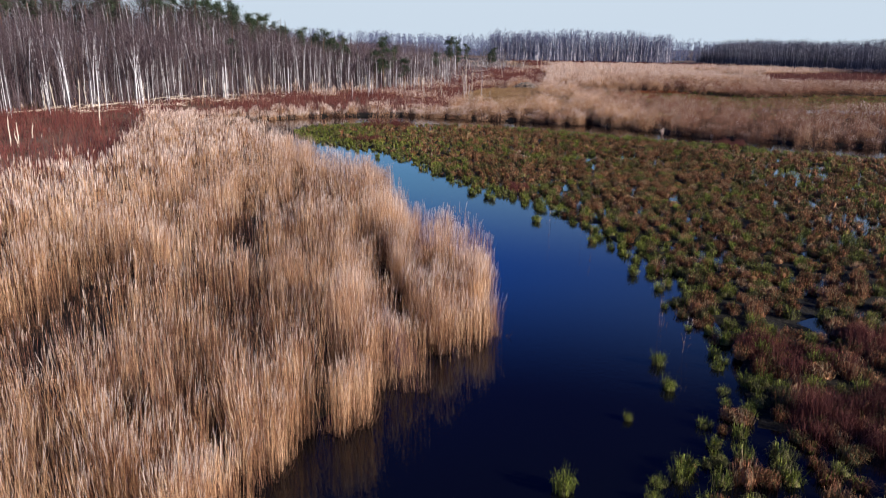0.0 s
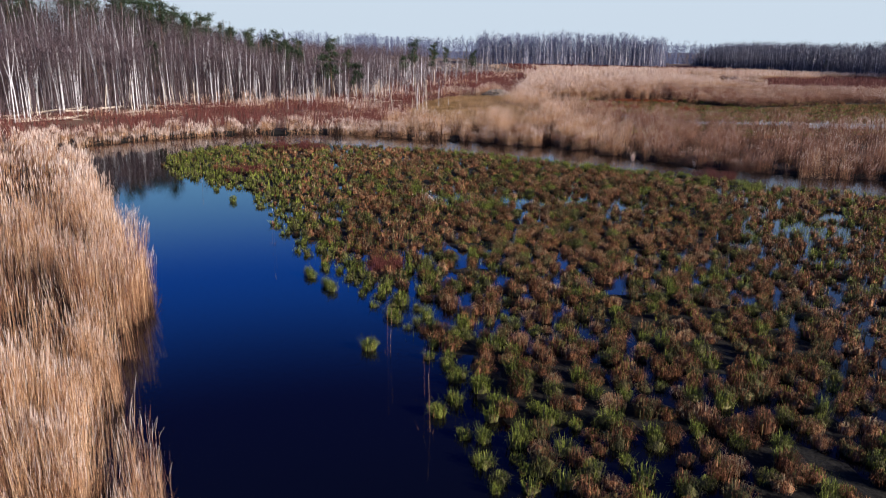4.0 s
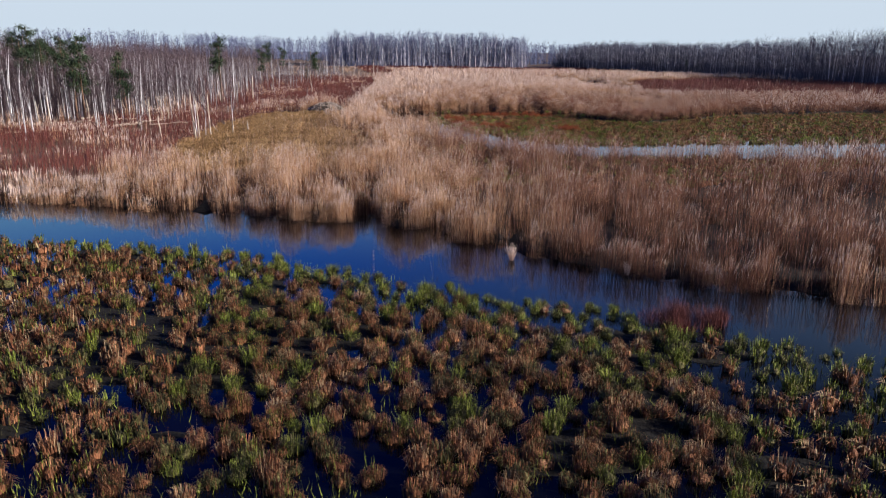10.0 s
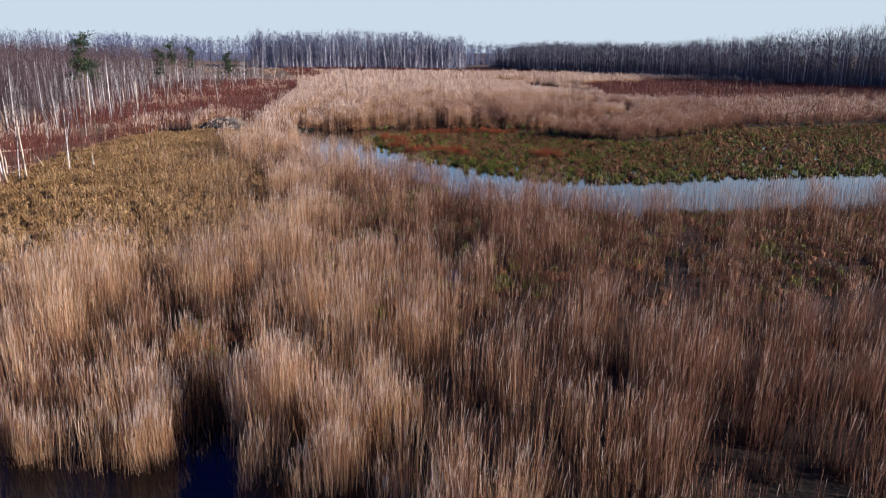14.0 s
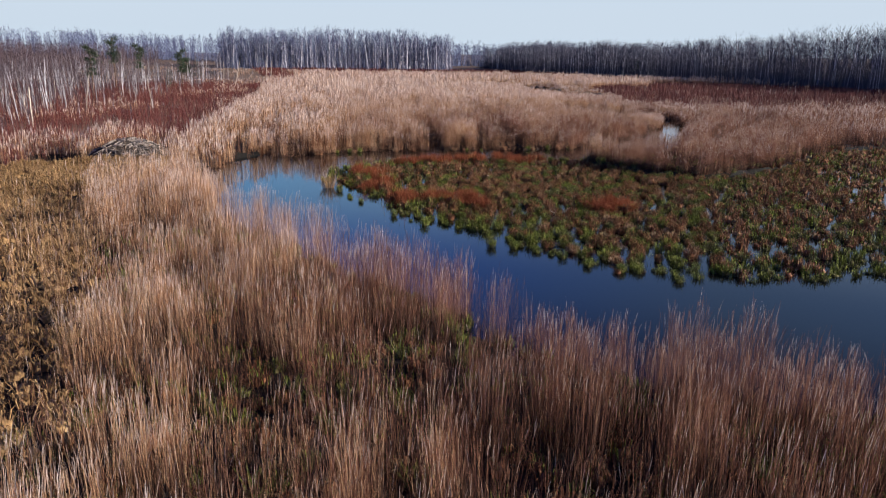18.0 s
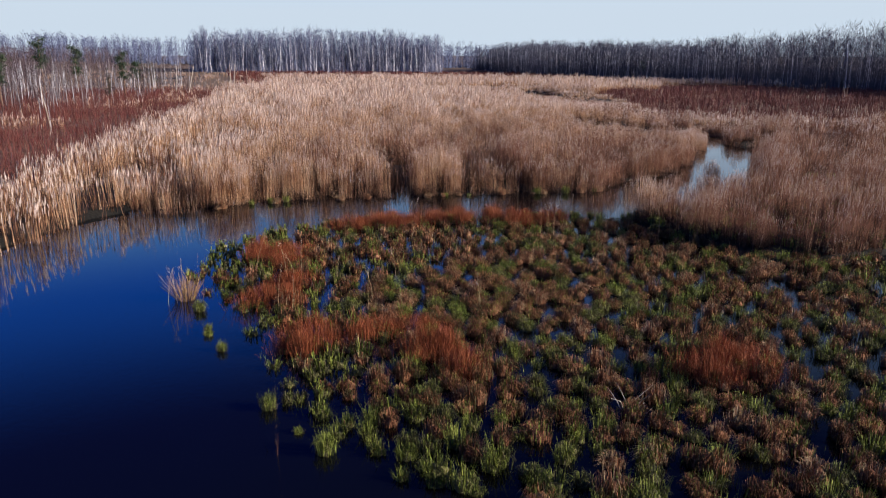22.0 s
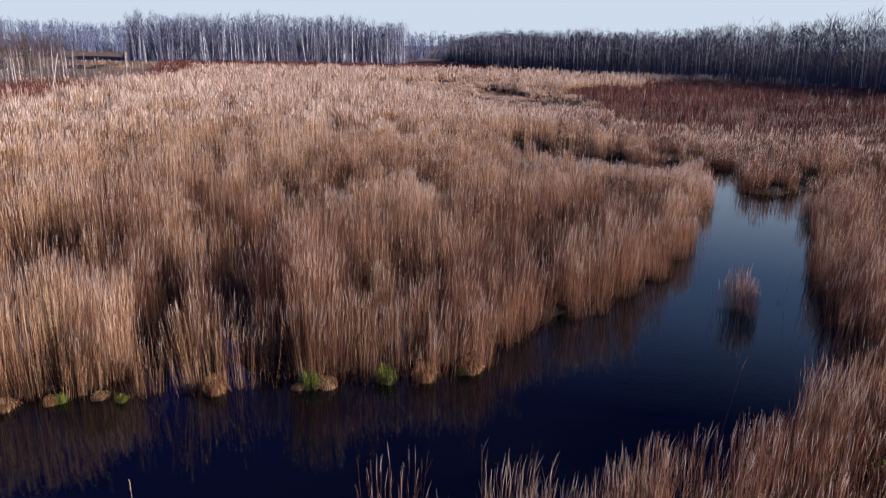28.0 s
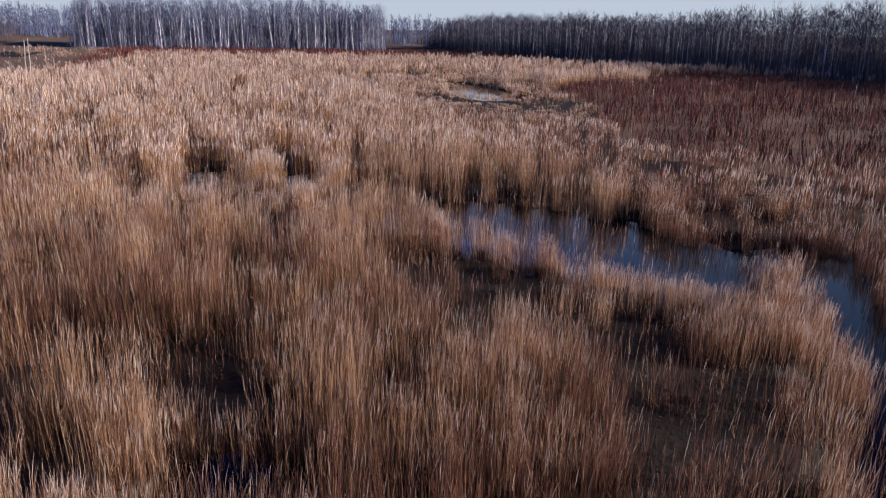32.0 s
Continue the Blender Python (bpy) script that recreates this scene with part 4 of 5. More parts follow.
for i in nearest:
    tussock(int(make[i]), x[i], y[i], z[i], size[i], turn[i], "sedge tussocks in the meadow")
rest = np.ones(len(x), bool)
level = np.maximum(np.digitize(line_distance(x, y), (8, 17)), np.where(lookup(KIND, x, y) == REEDS, 1, 0))
rest[nearest] = False
for part_of, text in (((y < 96), "sedge meadow of brown, olive and green tussocks with puddles"), ((y >= 96), "sedge meadow of rust-brown and green tussocks inside the bend")):
    pieces = []
    for mk, (v, t, m), lv in [(i, k, lv) for lv, group in enumerate((MAKES, MIDDLE, COARSE)) for i, k in enumerate(group)]:
        sel = np.where(rest & part_of & (make == mk) & (level == lv))[0]
        if not len(sel):
            continue
        c, sn = np.cos(turn[sel]) * size[sel], np.sin(turn[sel]) * size[sel]
        vx = v[None, :, 0] * c[:, None] - v[None, :, 1] * sn[:, None] + x[sel][:, None]
        vy = v[None, :, 0] * sn[:, None] + v[None, :, 1] * c[:, None] + y[sel][:, None]
        vz = v[None, :, 2] * size[sel][:, None] + z[sel][:, None]
        vv = np.stack([vx, vy, vz], -1).reshape(-1, 3)
        for q in range(5):
            tq = t[m == q]
            pieces.append((vv if q == 0 else np.zeros((0, 3)), (tq[None] + (np.arange(len(sel)) * len(v))[:, None, None]).reshape(-1, 3), q))
        # the five colours share one set of corners
        base_piece = pieces[-5:]
        pieces = pieces[:-5] + [(vv, np.concatenate([p[1] for p in base_piece]), np.concatenate([np.full(len(p[1]), p[2]) for p in base_piece]))]
    vs, ts, ms, n = [], [], [], 0
    for v, t, m in pieces:
        vs.append(v)
        ts.append(t + n)
        ms.append(m)
        n += len(v)
    tagged(new("sedge_meadow", raw_mesh("sedge_meadow", np.concatenate(vs), np.concatenate(ts), TUSSOCK_MATS, np.concatenate(ms))), text, "sedge", kind="stuff")

# tussocks standing free in the channel
for px, py, sc in ((6.7, 20.6, 0.8), (6.5, 18.9, 0.7), (4.9, 17.1, 0.45), (5.2, 39.5, 1.0), (2.7, 13.9, 0.9), (5.7, 14.8, 0.9), (1.8, 47.4, 0.8), (2.8, 45.9, 0.8), (8.2, 29.8, 0.9),
                   (7.5, 35.1, 0.9), (2.0, 47.1, 0.7), (3.1, 45.4, 0.8), (32.9, 148.3, 0.8), (33.2, 145.7, 0.55), (33.6, 144.3, 0.6), (35.3, 138.5, 0.4), (34.7, 140.0, 0.8),
                   (35.8, 137.4, 0.9), (39.4, 130.7, 0.7), (39.8, 130.0, 0.5), (40.6, 128.0, 0.7), (41.6, 126.8, 0.7), (42.3, 126.6, 0.8), (37.7, 132.2, 0.9), (38.6, 131.6, 0.8),
                   (33.2, 146.2, 0.5), (43.2, 125.0, 0.8), (-8.0, 66.5, 0.7), (-5.8, 62.8, 0.8), (9.0, 85.6, 0.7), (11.2, 85.5, 0.8), (7.2, 86.8, 0.6), (24.0, 75.7, 0.8), (26.7, 75.0, 0.8)):
    tussock(int(rng.choice([6, 7, 8, 11])), px, py, WATER_Z - 0.04, sc, rng.random() * 6, "tussocks standing in the channel")

for f in rng.random(24):
    px, py = 33 + 26 * f + rng.normal(0, 0.3), float(np.interp(33 + 26 * f, (31.2, 35.2, 38.8, 44.5, 50, 54, 57.5, 60), (165.6, 167.4, 167.8, 167, 166.5, 165.8, 165.3, 166.5))) - 0.15 + rng.normal(0, 0.12)
    tussock(int(rng.choice([9, 11, 8, 10])), px, py, WATER_Z - 0.04, rng.uniform(0.5, 1.0), rng.random() * 6, "tussocks at the foot of the reeds")

# low green shoots in the wet hollows and yellow sedge by the wood
x, y = scatter(0, 60, 40, 160, 60)
hollow = np.minimum(np.hypot((x - 14) / 10, (y - 63.5 + (x - 14) * 0.25) / 1.9), np.hypot((x - 28) / 6, (y - 56.5) / 2.6))
keep = (lookup(KIND, x, y) == SEDGE) & ((hollow < 1) | (wet(x, y) < -0.1)) & (rng.random(len(x)) < np.where(hollow < 1, 1.0, 0.12) * np.clip(vnoise(x, y, 0.8, 25) * 2.6 - 0.7, 0.05, 1))
x, y = x[keep], y[keep]
for cx, cy, rx, ry in REED_GAPS[:1] + REED_GAPS[4:5] + REED_GAPS[18:]:
    count = int(150 * rx * ry)
    x, y = np.concatenate([x, rng.normal(cx, rx * 0.6, count)]), np.concatenate([y, rng.normal(cy, ry * 0.6, count)])
n = len(x)
v, t = blades(x, y, np.maximum(ground_z(x, y), WATER_Z - 0.1), rng.uniform(0.18, 0.42, n), 0.025, rng.normal(0, 0.08, n), rng.normal(0, 0.08, n), fine=False)
stuff("water_grass", [(v, t, 0)], [SEDGE_GREEN], "low fresh green grass growing in shallow puddles", "grass")

x, y = np.meshgrid(np.arange(-6, 26, 0.6), np.arange(104, 170, 0.6), indexing="ij")
x, y = x.ravel() + rng.uniform(-0.25, 0.25, x.size), y.ravel() + rng.uniform(-0.25, 0.25, x.size)
px, py = ragged(x, y, 1.2)
keep = (lookup(KIND, px, py) == YELLOW) & (rng.random(len(x)) < 0.9)
x, y = x[keep], y[keep]
pieces = []
for ax, ay, az in zip(x, y, ground_z(x, y)):
    h, r = rng.uniform(0.4, 0.68), rng.uniform(0.34, 0.5)
    for v, t in (dome(r * 0.6, h * 0.6, 2, 6), tussock_blades(30, h, r, 0.04)):
        pieces.append((v + (ax, ay, az - 0.02), t, 0))
stuff("yellow_sedge_patch", pieces, [SEDGE_YELLOW], "yellowed tufted sedge between reeds and woodland", "sedge")

# dark blades added in the inlets in place of the reed front's shade
pieces = []
for cx, cy, rx, ry, *_turn in INLETS[1:]:
    n = int(260 * rx * ry)
    x, y = rng.normal(cx, rx * 0.6, n), rng.normal(cy + ry * 0.35, ry * 0.4, n)
    pieces.append((*blades(x, y, np.full(n, WATER_Z - 0.1), rng.uniform(0.7, 1.6, n), 0.03, rng.normal(0, 0.12, n), rng.normal(0, 0.12, n), fine=False), 0))
stuff("dead_cattail", pieces, [REED_SHADE], "dark brown blades standing in for shade in gaps of the reed front", "cattail")

# ---- red shrubs ----


def shrub(px, py, rx, ry, h, mat, text):
    """A low shrub of several bunches of shoots."""
    ob = new("red_shrub")
    ob.location = (px, py, max(float(ground_z(np.array([px]), np.array([py]))[0]), WATER_Z))
    m = int(6 + 5 * rx * ry)
    n = int(1100 * rx * ry + 400) // m
    for _ in range(m):
        ca, ck = rng.random() * 2 * np.pi, math.sqrt(rng.random())
        wide = rng.uniform(0.16, 0.34)
        ox, oy = rng.normal(0, 1, n), rng.normal(0, 1, n)
        x, y = math.cos(ca) * rx * ck + ox * wide, math.sin(ca) * ry * ck + oy * wide
        hh = h * rng.uniform(0.5, 1.15) * (1.05 - 0.14 * np.hypot(ox, oy)) * rng.uniform(0.6, 1.12, n)
        v, t = blades(x, y, np.full(n, -0.05), hh, 0.010, ox * 0.07 + rng.normal(0, 0.07, n), oy * 0.07 + rng.normal(0, 0.07, n), fine=True)
        v2, t2 = blades(x, y, hh * 0.5, hh * 0.45, 0.009, rng.normal(0, 0.15, n), rng.normal(0, 0.15, n), fine=False)
        v, t, _m = join([(v, t, 0), (v2, t2, 0)])
        part("shoot_clump", raw_mesh("shoot_clump", v, t, [mat]), ob)
    return tagged(ob, text, "shrub", "red shrubs in the meadows")


for spot in ((-6.8, 87.4, 3.0, 1.3, 0.9), (-7.5, 73.4, 1.1, 1.5, 0.7), (28.6, 73.1, 1.5, 0.8, 0.9), (5.0, 48.4, 0.6, 0.6, 0.7), (11.0, 20.9, 1.5, 1.5, 0.7), (14.2, 22.0, 1.7, 1.5, 0.7), (13.0, 17.5, 1.6, 1.4, 0.7),
             (10.7, 16.6, 1.4, 1.3, 0.9), (36.3, 154.2, 1.4, 1.6, 1.0), (36.2, 150.1, 1.0, 0.7, 0.9), (36.6, 144.0, 1.5, 1.0, 1.0), (39.7, 141.3, 1.3, 1.1, 1.1), (39.4, 144.4, 0.9, 0.5, 0.8),
             (47.8, 138.5, 1.6, 1.1, 1.0), (40.6, 159.6, 1.1, 0.9, 0.8), (43.0, 159.7, 1.3, 1.0, 0.9), (45.8, 159.6, 1.4, 1.1, 0.95), (49.2, 158.6, 1.6, 1.3, 1.0), (51.8, 157.9, 1.1, 1.0, 0.9), (35.4, 148.2, 0.9, 0.8, 0.9)):
    if spot[1] > 100:
        shrub(*spot, RUST, "low rust-red twiggy shrub among sedge tussocks")
    else:
        shrub(*spot, OSIER, "low dark maroon twiggy shrub among sedge tussocks")

for box, per_m2, width, text in (((-72, 40, 40, 300), 9, 0.030, "dark red leafless shrub thicket along the birch wood"), ((95, 220, 165, 305), 3.4, 0.07, "dark red leafless shrub thicket at the foot of the wood"),
                                ((40, 185, 300, 472), 1.3, 0.13, "distant red-brown shrub belt below the far wood")):
    x, y = scatter(*box, per_m2)
    px, py = ragged(x, y, 1.5)
    keep = (lookup(KIND, px, py) == RED) & (wet(x, y) < -0.3) & (rng.random(len(x)) < np.clip(vnoise(x, y, 4, 30) * 2.2 - 0.25, 0.1, 1))
    x, y = x[keep], y[keep]
    n = len(x)
    h = 0.85 + 0.7 * vnoise(x, y, 5, 31) + rng.normal(0, 0.15, n)
    v, t = blades(x, y, ground_z(x, y) - 0.03, h, width, rng.normal(0, 0.2, n), rng.normal(0, 0.2, n), fine=False, tip=0.3)
    v2, t2 = blades(x, y, ground_z(x, y) + h * 0.4, h * 0.5, width * 0.7, rng.normal(0, 0.3, n), rng.normal(0, 0.3, n), fine=False)
    pale = rng.random(n) < 0.05 + 0.3 * np.clip((vnoise(x, y, 5, 37) - 0.5) * 3, 0, 1) * (y > 112)
    v3, t3 = blades(x[pale] + 0.3, y[pale], ground_z(x[pale], y[pale]) - 0.03, h[pale] * 0.8, width, rng.normal(0, 0.2, pale.sum()), rng.normal(0, 0.2, pale.sum()), fine=False)
    stuff("red_thicket", [(v, t, 0), (v2, t2, 0), (v3, t3, 1)], [OSIER, REED_RUST], text, "shrubs")

# ---- woods ----


def birch_parts(h, r, forked, lean):
    """Trunk and crown of one birch as two meshes."""
    k = np.linspace(0, 1, 8)
    sway = rng.normal(0, 0.12, (8, 2)).cumsum(0) * 0.55
    p = np.stack([lean[0] * k * k * h + sway[:, 0] * k, lean[1] * k * k * h + sway[:, 1] * k, k * h - 0.1], 1)
    radii = r * (1 - 0.86 * k)
    radii[0] *= 1.3
    pieces = [(*tube(p, radii, 6), 0)]
    tips = [p]
    if forked:
        q = p[3:].copy()
        out = rng.normal(0, 1, 2)
        out /= np.hypot(*out)
        q[:, :2] += out[None] * (np.arange(5)[:, None] * 0.28)
        pieces.append((*tube(q, radii[3:] * 0.75, 5), 0))
        tips.append(q)
    for _ in range(9):
        q = tips[rng.integers(len(tips))]
        i = rng.uniform(0.45, 0.9) * (len(q) - 1)
        a = q[int(i)] + (q[int(i) + 1] - q[int(i)]) * (i % 1)
        d = rng.normal(0, 1, 2)
        d /= np.hypot(*d)
        length = rng.uniform(1.0, 2.4)
        e = a + np.array([d[0] * length * 0.6, d[1] * length * 0.6, length * 0.8])
        pieces.append((*tube([a, (a + e) / 2 + (d[0] * 0.15, d[1] * 0.15, -0.05), e], [0.022, 0.014, 0.006], 3, False), 1))
        tips.append(np.stack([a, e]))
    v, t, m = join(pieces)
    trunk = raw_mesh("trunk", v, t, [BIRCH_BARK, TWIG], m)
    n = 340
    pick = rng.integers(0, len(tips), n)
    base = []
    for c in pick:
        q = tips[c]
        f = rng.uniform(0.42 if len(q) > 2 else 0.2, 1.0) * (len(q) - 1)
        i = min(int(f), len(q) - 2)
        base.append(q[i] + (q[i + 1] - q[i]) * (f - i))
    base = np.array(base)
    a = rng.random(n) * 2 * np.pi
    length = rng.uniform(0.5, 1.5, n)
    v, t = blades(base[:, 0], base[:, 1], base[:, 2], length * rng.uniform(0.1, 0.8, n), 0.055, np.cos(a) * length * 0.6, np.sin(a) * length * 0.6, fine=False)
    return trunk, raw_mesh("crown", v, t, [TWIG])


birch_makes = []
for i in range(12):
    h = rng.uniform(8.6, 11.6)
    birch_makes.append(birch_parts(h, rng.uniform(0.055, 0.095), rng.random() < 0.35, rng.normal(0, 0.035, 2)))

edge = np.array([(-90, 20), (-66, 68), (-52, 97), (-42, 116), (-29, 135), (-11, 147), (-3, 172), (1, 215), (10, 254), (17, 292), (27, 340), (36, 400)], float)


def along(line, f):
    i = min(int(f), len(line) - 2)
    return line[i] + (line[i + 1] - line[i]) * (f - i), line[i + 1] - line[i]


def gz(px, py):
    return float(ground_z(np.array([float(px)]), np.array([float(py)]))[0])


def height_share(px, py):
    """The wood grows lower towards the north."""
    return 1.0 - 0.46 * np.clip((py - 128) / 40, 0, 1) * np.clip((px + 45) / 30, 0, 1)


def birch(px, py, group="birches at the edge of the wood"):
    trunk, crown = birch_makes[rng.integers(len(birch_makes))]
    ob = new("birch_tree")
    ob.matrix_world = Matrix.Translation((px, py, gz(px, py))) @ Matrix.Rotation(rng.random() * 6.28, 4, "Z") @ Matrix.Scale(rng.uniform(0.75, 1.0) * height_share(px, py) * (0.62 if group.startswith("scattered") else 1), 4)
    part("trunk", trunk, ob)
    part("crown", crown, ob)
    return tagged(ob, "slender leafless birch with white bark and purplish twigs", "tree", group)


for _ in range(150):
    c, d = along(edge, rng.uniform(1.2, 6.3))
    side = np.array([-d[1], d[0]]) / np.hypot(*d)
    p = c + side * (rng.random() ** 1.3 * 15 - 2.5)
    birch(p[0], p[1])
for px, py in ((3.6, 131.6), (4.3, 133), (6.8, 137), (16.4, 213.5), (8, 212), (15.4, 195), (26.7, 290), (27, 300), (39, 305), (29, 283), (-2, 150), (1, 158), (0, 165), (4, 176), (6, 188), (9, 200),
               (13, 226), (19, 243), (22, 262), (25, 275), (31, 296), (12, 236), (4, 160), (-4, 141)):
    birch(px, py, "scattered birches in the red shrubs")
for _ in range(126):
    c, d = along(edge, rng.uniform(4.2, 10.6))
    side = np.array([d[1], -d[0]]) / np.hypot(*d)
    p = c + side * rng.uniform(-17, 11)
    birch(p[0], p[1], "scattered birches in the red shrubs")


def wood_pieces(x, y, z, h, r, twigs, twig_w, crown_low=0.4, crown_r=2.3):
    """Many plain birches: three-sided trunks and a haze of twigs."""
    n = len(x)
    a = np.array([0, 2.09, 4.19])
    lean = rng.normal(0, 0.06, (n, 2)) * h[:, None]
    b = np.stack([x[:, None] + r[:, None] * np.cos(a), y[:, None] + r[:, None] * np.sin(a), np.repeat((z - 0.2)[:, None], 3, 1)], -1)
    m = np.stack([(x + lean[:, 0] * 0.4)[:, None] + 0.7 * r[:, None] * np.cos(a), (y + lean[:, 1] * 0.4)[:, None] + 0.7 * r[:, None] * np.sin(a), np.repeat((z + h * 0.55)[:, None], 3, 1)], -1)
    tp = np.stack([x + lean[:, 0], y + lean[:, 1], z + h * 0.98], 1)[:, None]
    v = np.concatenate([b, m, tp], 1).reshape(-1, 3)
    t = []
    for s in range(3):
        q = (s + 1) % 3
        t += [(s, q, 3 + q), (s, 3 + q, 3 + s), (3 + s, 3 + q, 6)]
    t = (np.arange(n)[:, None, None] * 7 + np.array(t)[None]).reshape(-1, 3)
    k = np.repeat(np.arange(n), twigs)
    f = rng.uniform(crown_low, 1.0, len(k))
    g = (f - crown_low) / (1 - crown_low)
    ang, rad = rng.random(len(k)) * 2 * np.pi, crown_r * np.sqrt(rng.random(len(k))) * np.sqrt(np.clip(1.1 - (1.25 * g - 0.5) ** 2, 0, 1))
    length = rng.uniform(0.6, 2.0, len(k)) * (h[k] / 15)
    bx, by = x[k] + lean[k, 0] * f + np.cos(ang) * rad * 0.4, y[k] + lean[k, 1] * f + np.sin(ang) * rad * 0.4
    v2, t2 = blades(bx, by, z[k] + h[k] * f * 0.9, length * 0.85, twig_w, np.cos(ang) * (rad * 0.55 + 0.2), np.sin(ang) * (rad * 0.55 + 0.2), fine=False)
    return [(v, t, 0), (v2, t2, 1)]


def wood(name, boxes, label, mats, tall, radius, twigs, twig_w, where=None, crown_low=0.4, brush=0, brush_w=0.2):
    pieces = []
    for x0, x1, y0, y1, per_m2 in boxes:
        x, y = scatter(x0, x1, y0, y1, per_m2)
        keep = where(x, y) if where else np.ones(len(x), bool)
        x, y = x[keep], y[keep]
        n = len(x)
        h = rng.uniform(*tall, n) * (0.84 + 0.32 * vnoise(x, y, 16, 40)) * (height_share(x, y) if name == "birch_wood" else 1.28 + 0.6 * np.clip((285 - y) / 45, 0, 1) if name == "east_wood" else 1)
        pieces += wood_pieces(x, y, ground_z(x, y), h, rng.uniform(*radius, n), twigs, twig_w, crown_low)
        if brush:
            k = np.repeat(np.arange(n), brush)
            bx, by = x[k] + rng.normal(0, 1.6, len(k)), y[k] + rng.normal(0, 1.6, len(k))
            pieces.append((*blades(bx, by, ground_z(bx, by), rng.uniform(0.8, 5.4, len(k)), brush_w, rng.normal(0, 0.5, len(k)), rng.normal(0, 0.5, len(k)), fine=False, tip=0.2), 1))
    return stuff(name, pieces, mats, label, "trees")


in_front = lambda x, y: inside(EDGE_WEST, x, y) & (wet(x, y) < -1) & (shore(EDGE_WEST, x, y) > 1.5) & (shore(EDGE_WEST, x, y) < 42)
in_west = lambda x, y: inside(EDGE_WEST, x, y) & (wet(x, y) < -1) & (shore(EDGE_WEST, x, y) > 3)
wood("birch_wood", ((-110, 20, 30, 190, 0.23), (-80, 30, 190, 330, 0.06)), "dense leafless birch wood with pale trunks and purplish crowns", [FAR_BARK, TWIG], (8, 11), (0.05, 0.085), 100, 0.045, in_front, 0.36, 30, 0.05)
in_bog = lambda x, y: (x < np.interp(y, edge[:, 1], edge[:, 0]) + 5) & (x > np.interp(y, EDGE_WEST[:13, 1], EDGE_WEST[:13, 0]) - 4) & (vnoise(x, y, 9, 41) > 0.3)
wood("birch_stand", ((-24, 34, 150, 335, 0.11),), "sparse stand of thin white birches in red-brown bog", [FAR_BARK, TWIG], (4.5, 8.5), (0.05, 0.085), 46, 0.05, in_bog, 0.4, 8, 0.05)
wood("hill_wood", ((-190, -30, 60, 210, 0.10), (-160, -20, 210, 420, 0.04), (-120, 60, 330, 620, 0.03)), "leafless wood on the slope behind the birches", [TWIG, TWIG], (8, 10), (0.06, 0.10), 30, 0.10, in_west, 0.2, 6, 0.12)
wood("distant_wood", ((28, 136, 446, 476, 0.22),), "tall leafless wood beyond the reeds, tinted blue-grey for haze", [GREY_HAZE_BARK, TWIG_HAZE], (13.5, 19.0), (0.09, 0.15), 80, 0.12, None, 0.22, 10, 0.16)
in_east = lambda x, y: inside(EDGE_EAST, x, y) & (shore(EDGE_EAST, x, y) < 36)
wood("east_wood", ((165, 300, 150, 520, 0.21),), "leafless wood along the east side of the marsh, coloured dark for its shade", [GREY_HAZE_BARK, TWIG_SHADED], (8.0, 11.5), (0.045, 0.08), 96, 0.085, in_east, 0.2, 26, 0.09)
wood("far_wood", ((-60, 420, 560, 630, 0.03), (-200, 60, 620, 720, 0.018), (-400, 700, 1000, 1060, 0.008)), "distant wood on the horizon", [TWIG_HAZE, TWIG_HAZE], (13, 17), (0.15, 0.25), 44, 0.26, None, 0.1, 4, 0.4)


def conifer_parts(h, kind):
    """Trunk and crown of a spruce (spire) or pine (open clumps)."""
    k = np.linspace(0, 1, 6)
    p = np.stack([rng.normal(0, 0.05, 6).cumsum(), rng.normal(0, 0.05, 6).cumsum(), k * h - 0.1], 1)
    trunk = [(*tube(p, 0.16 * (1 - 0.85 * k), 6), 0)]
    pieces = []
    if kind == "spruce":
        n = 340
        f = rng.random(n) ** 0.8
        a = rng.random(n) * 2 * np.pi
        r = (1 - f) * h * 0.17 + 0.25
        s = rng.uniform(0.1, 0.6, n) * r
        pieces.append(blades(np.cos(a) * s, np.sin(a) * s, h * (0.16 + 0.82 * f), -0.28 * r + 0.12, 0.26, np.cos(a) * r * 0.8, np.sin(a) * r * 0.8, fine=True, mid=0.2))
    else:
        for _ in range(18):
            f, a = rng.uniform(0.45, 1.0), rng.random() * 6.28
            out = rng.uniform(0.3, 1.7) * (1.25 - f * 0.8)
            c = np.array([np.cos(a) * out, np.sin(a) * out, h * f])
            stem = np.array([p[3][0], p[3][1], h * f - 0.5 * out])
            trunk.append((*tube([stem, c], [0.05, 0.02], 4, False), 0))
            n = 70
            d = rng.normal(0, 1, (n, 3)) * (0.48, 0.48, 0.26)
            pieces.append(blades(c[0] + d[:, 0], c[1] + d[:, 1], c[2] + d[:, 2], rng.uniform(0.05, 0.4, n), 0.2, rng.normal(0, 0.28, n), rng.normal(0, 0.28, n), fine=False))
    tv, tt, tm = join(trunk)
    cv, ct, cm = join([(v, t, 0) for v, t in pieces])
    return raw_mesh("trunk", tv, tt, [PINE_BARK]), raw_mesh("crown", cv, ct, [NEEDLE])


conifers = {"spruce": [conifer_parts(h, "spruce") for h in (7.5, 10, 12)], "pine": [conifer_parts(h, "pine") for h in (8, 10.5, 12.5)]}


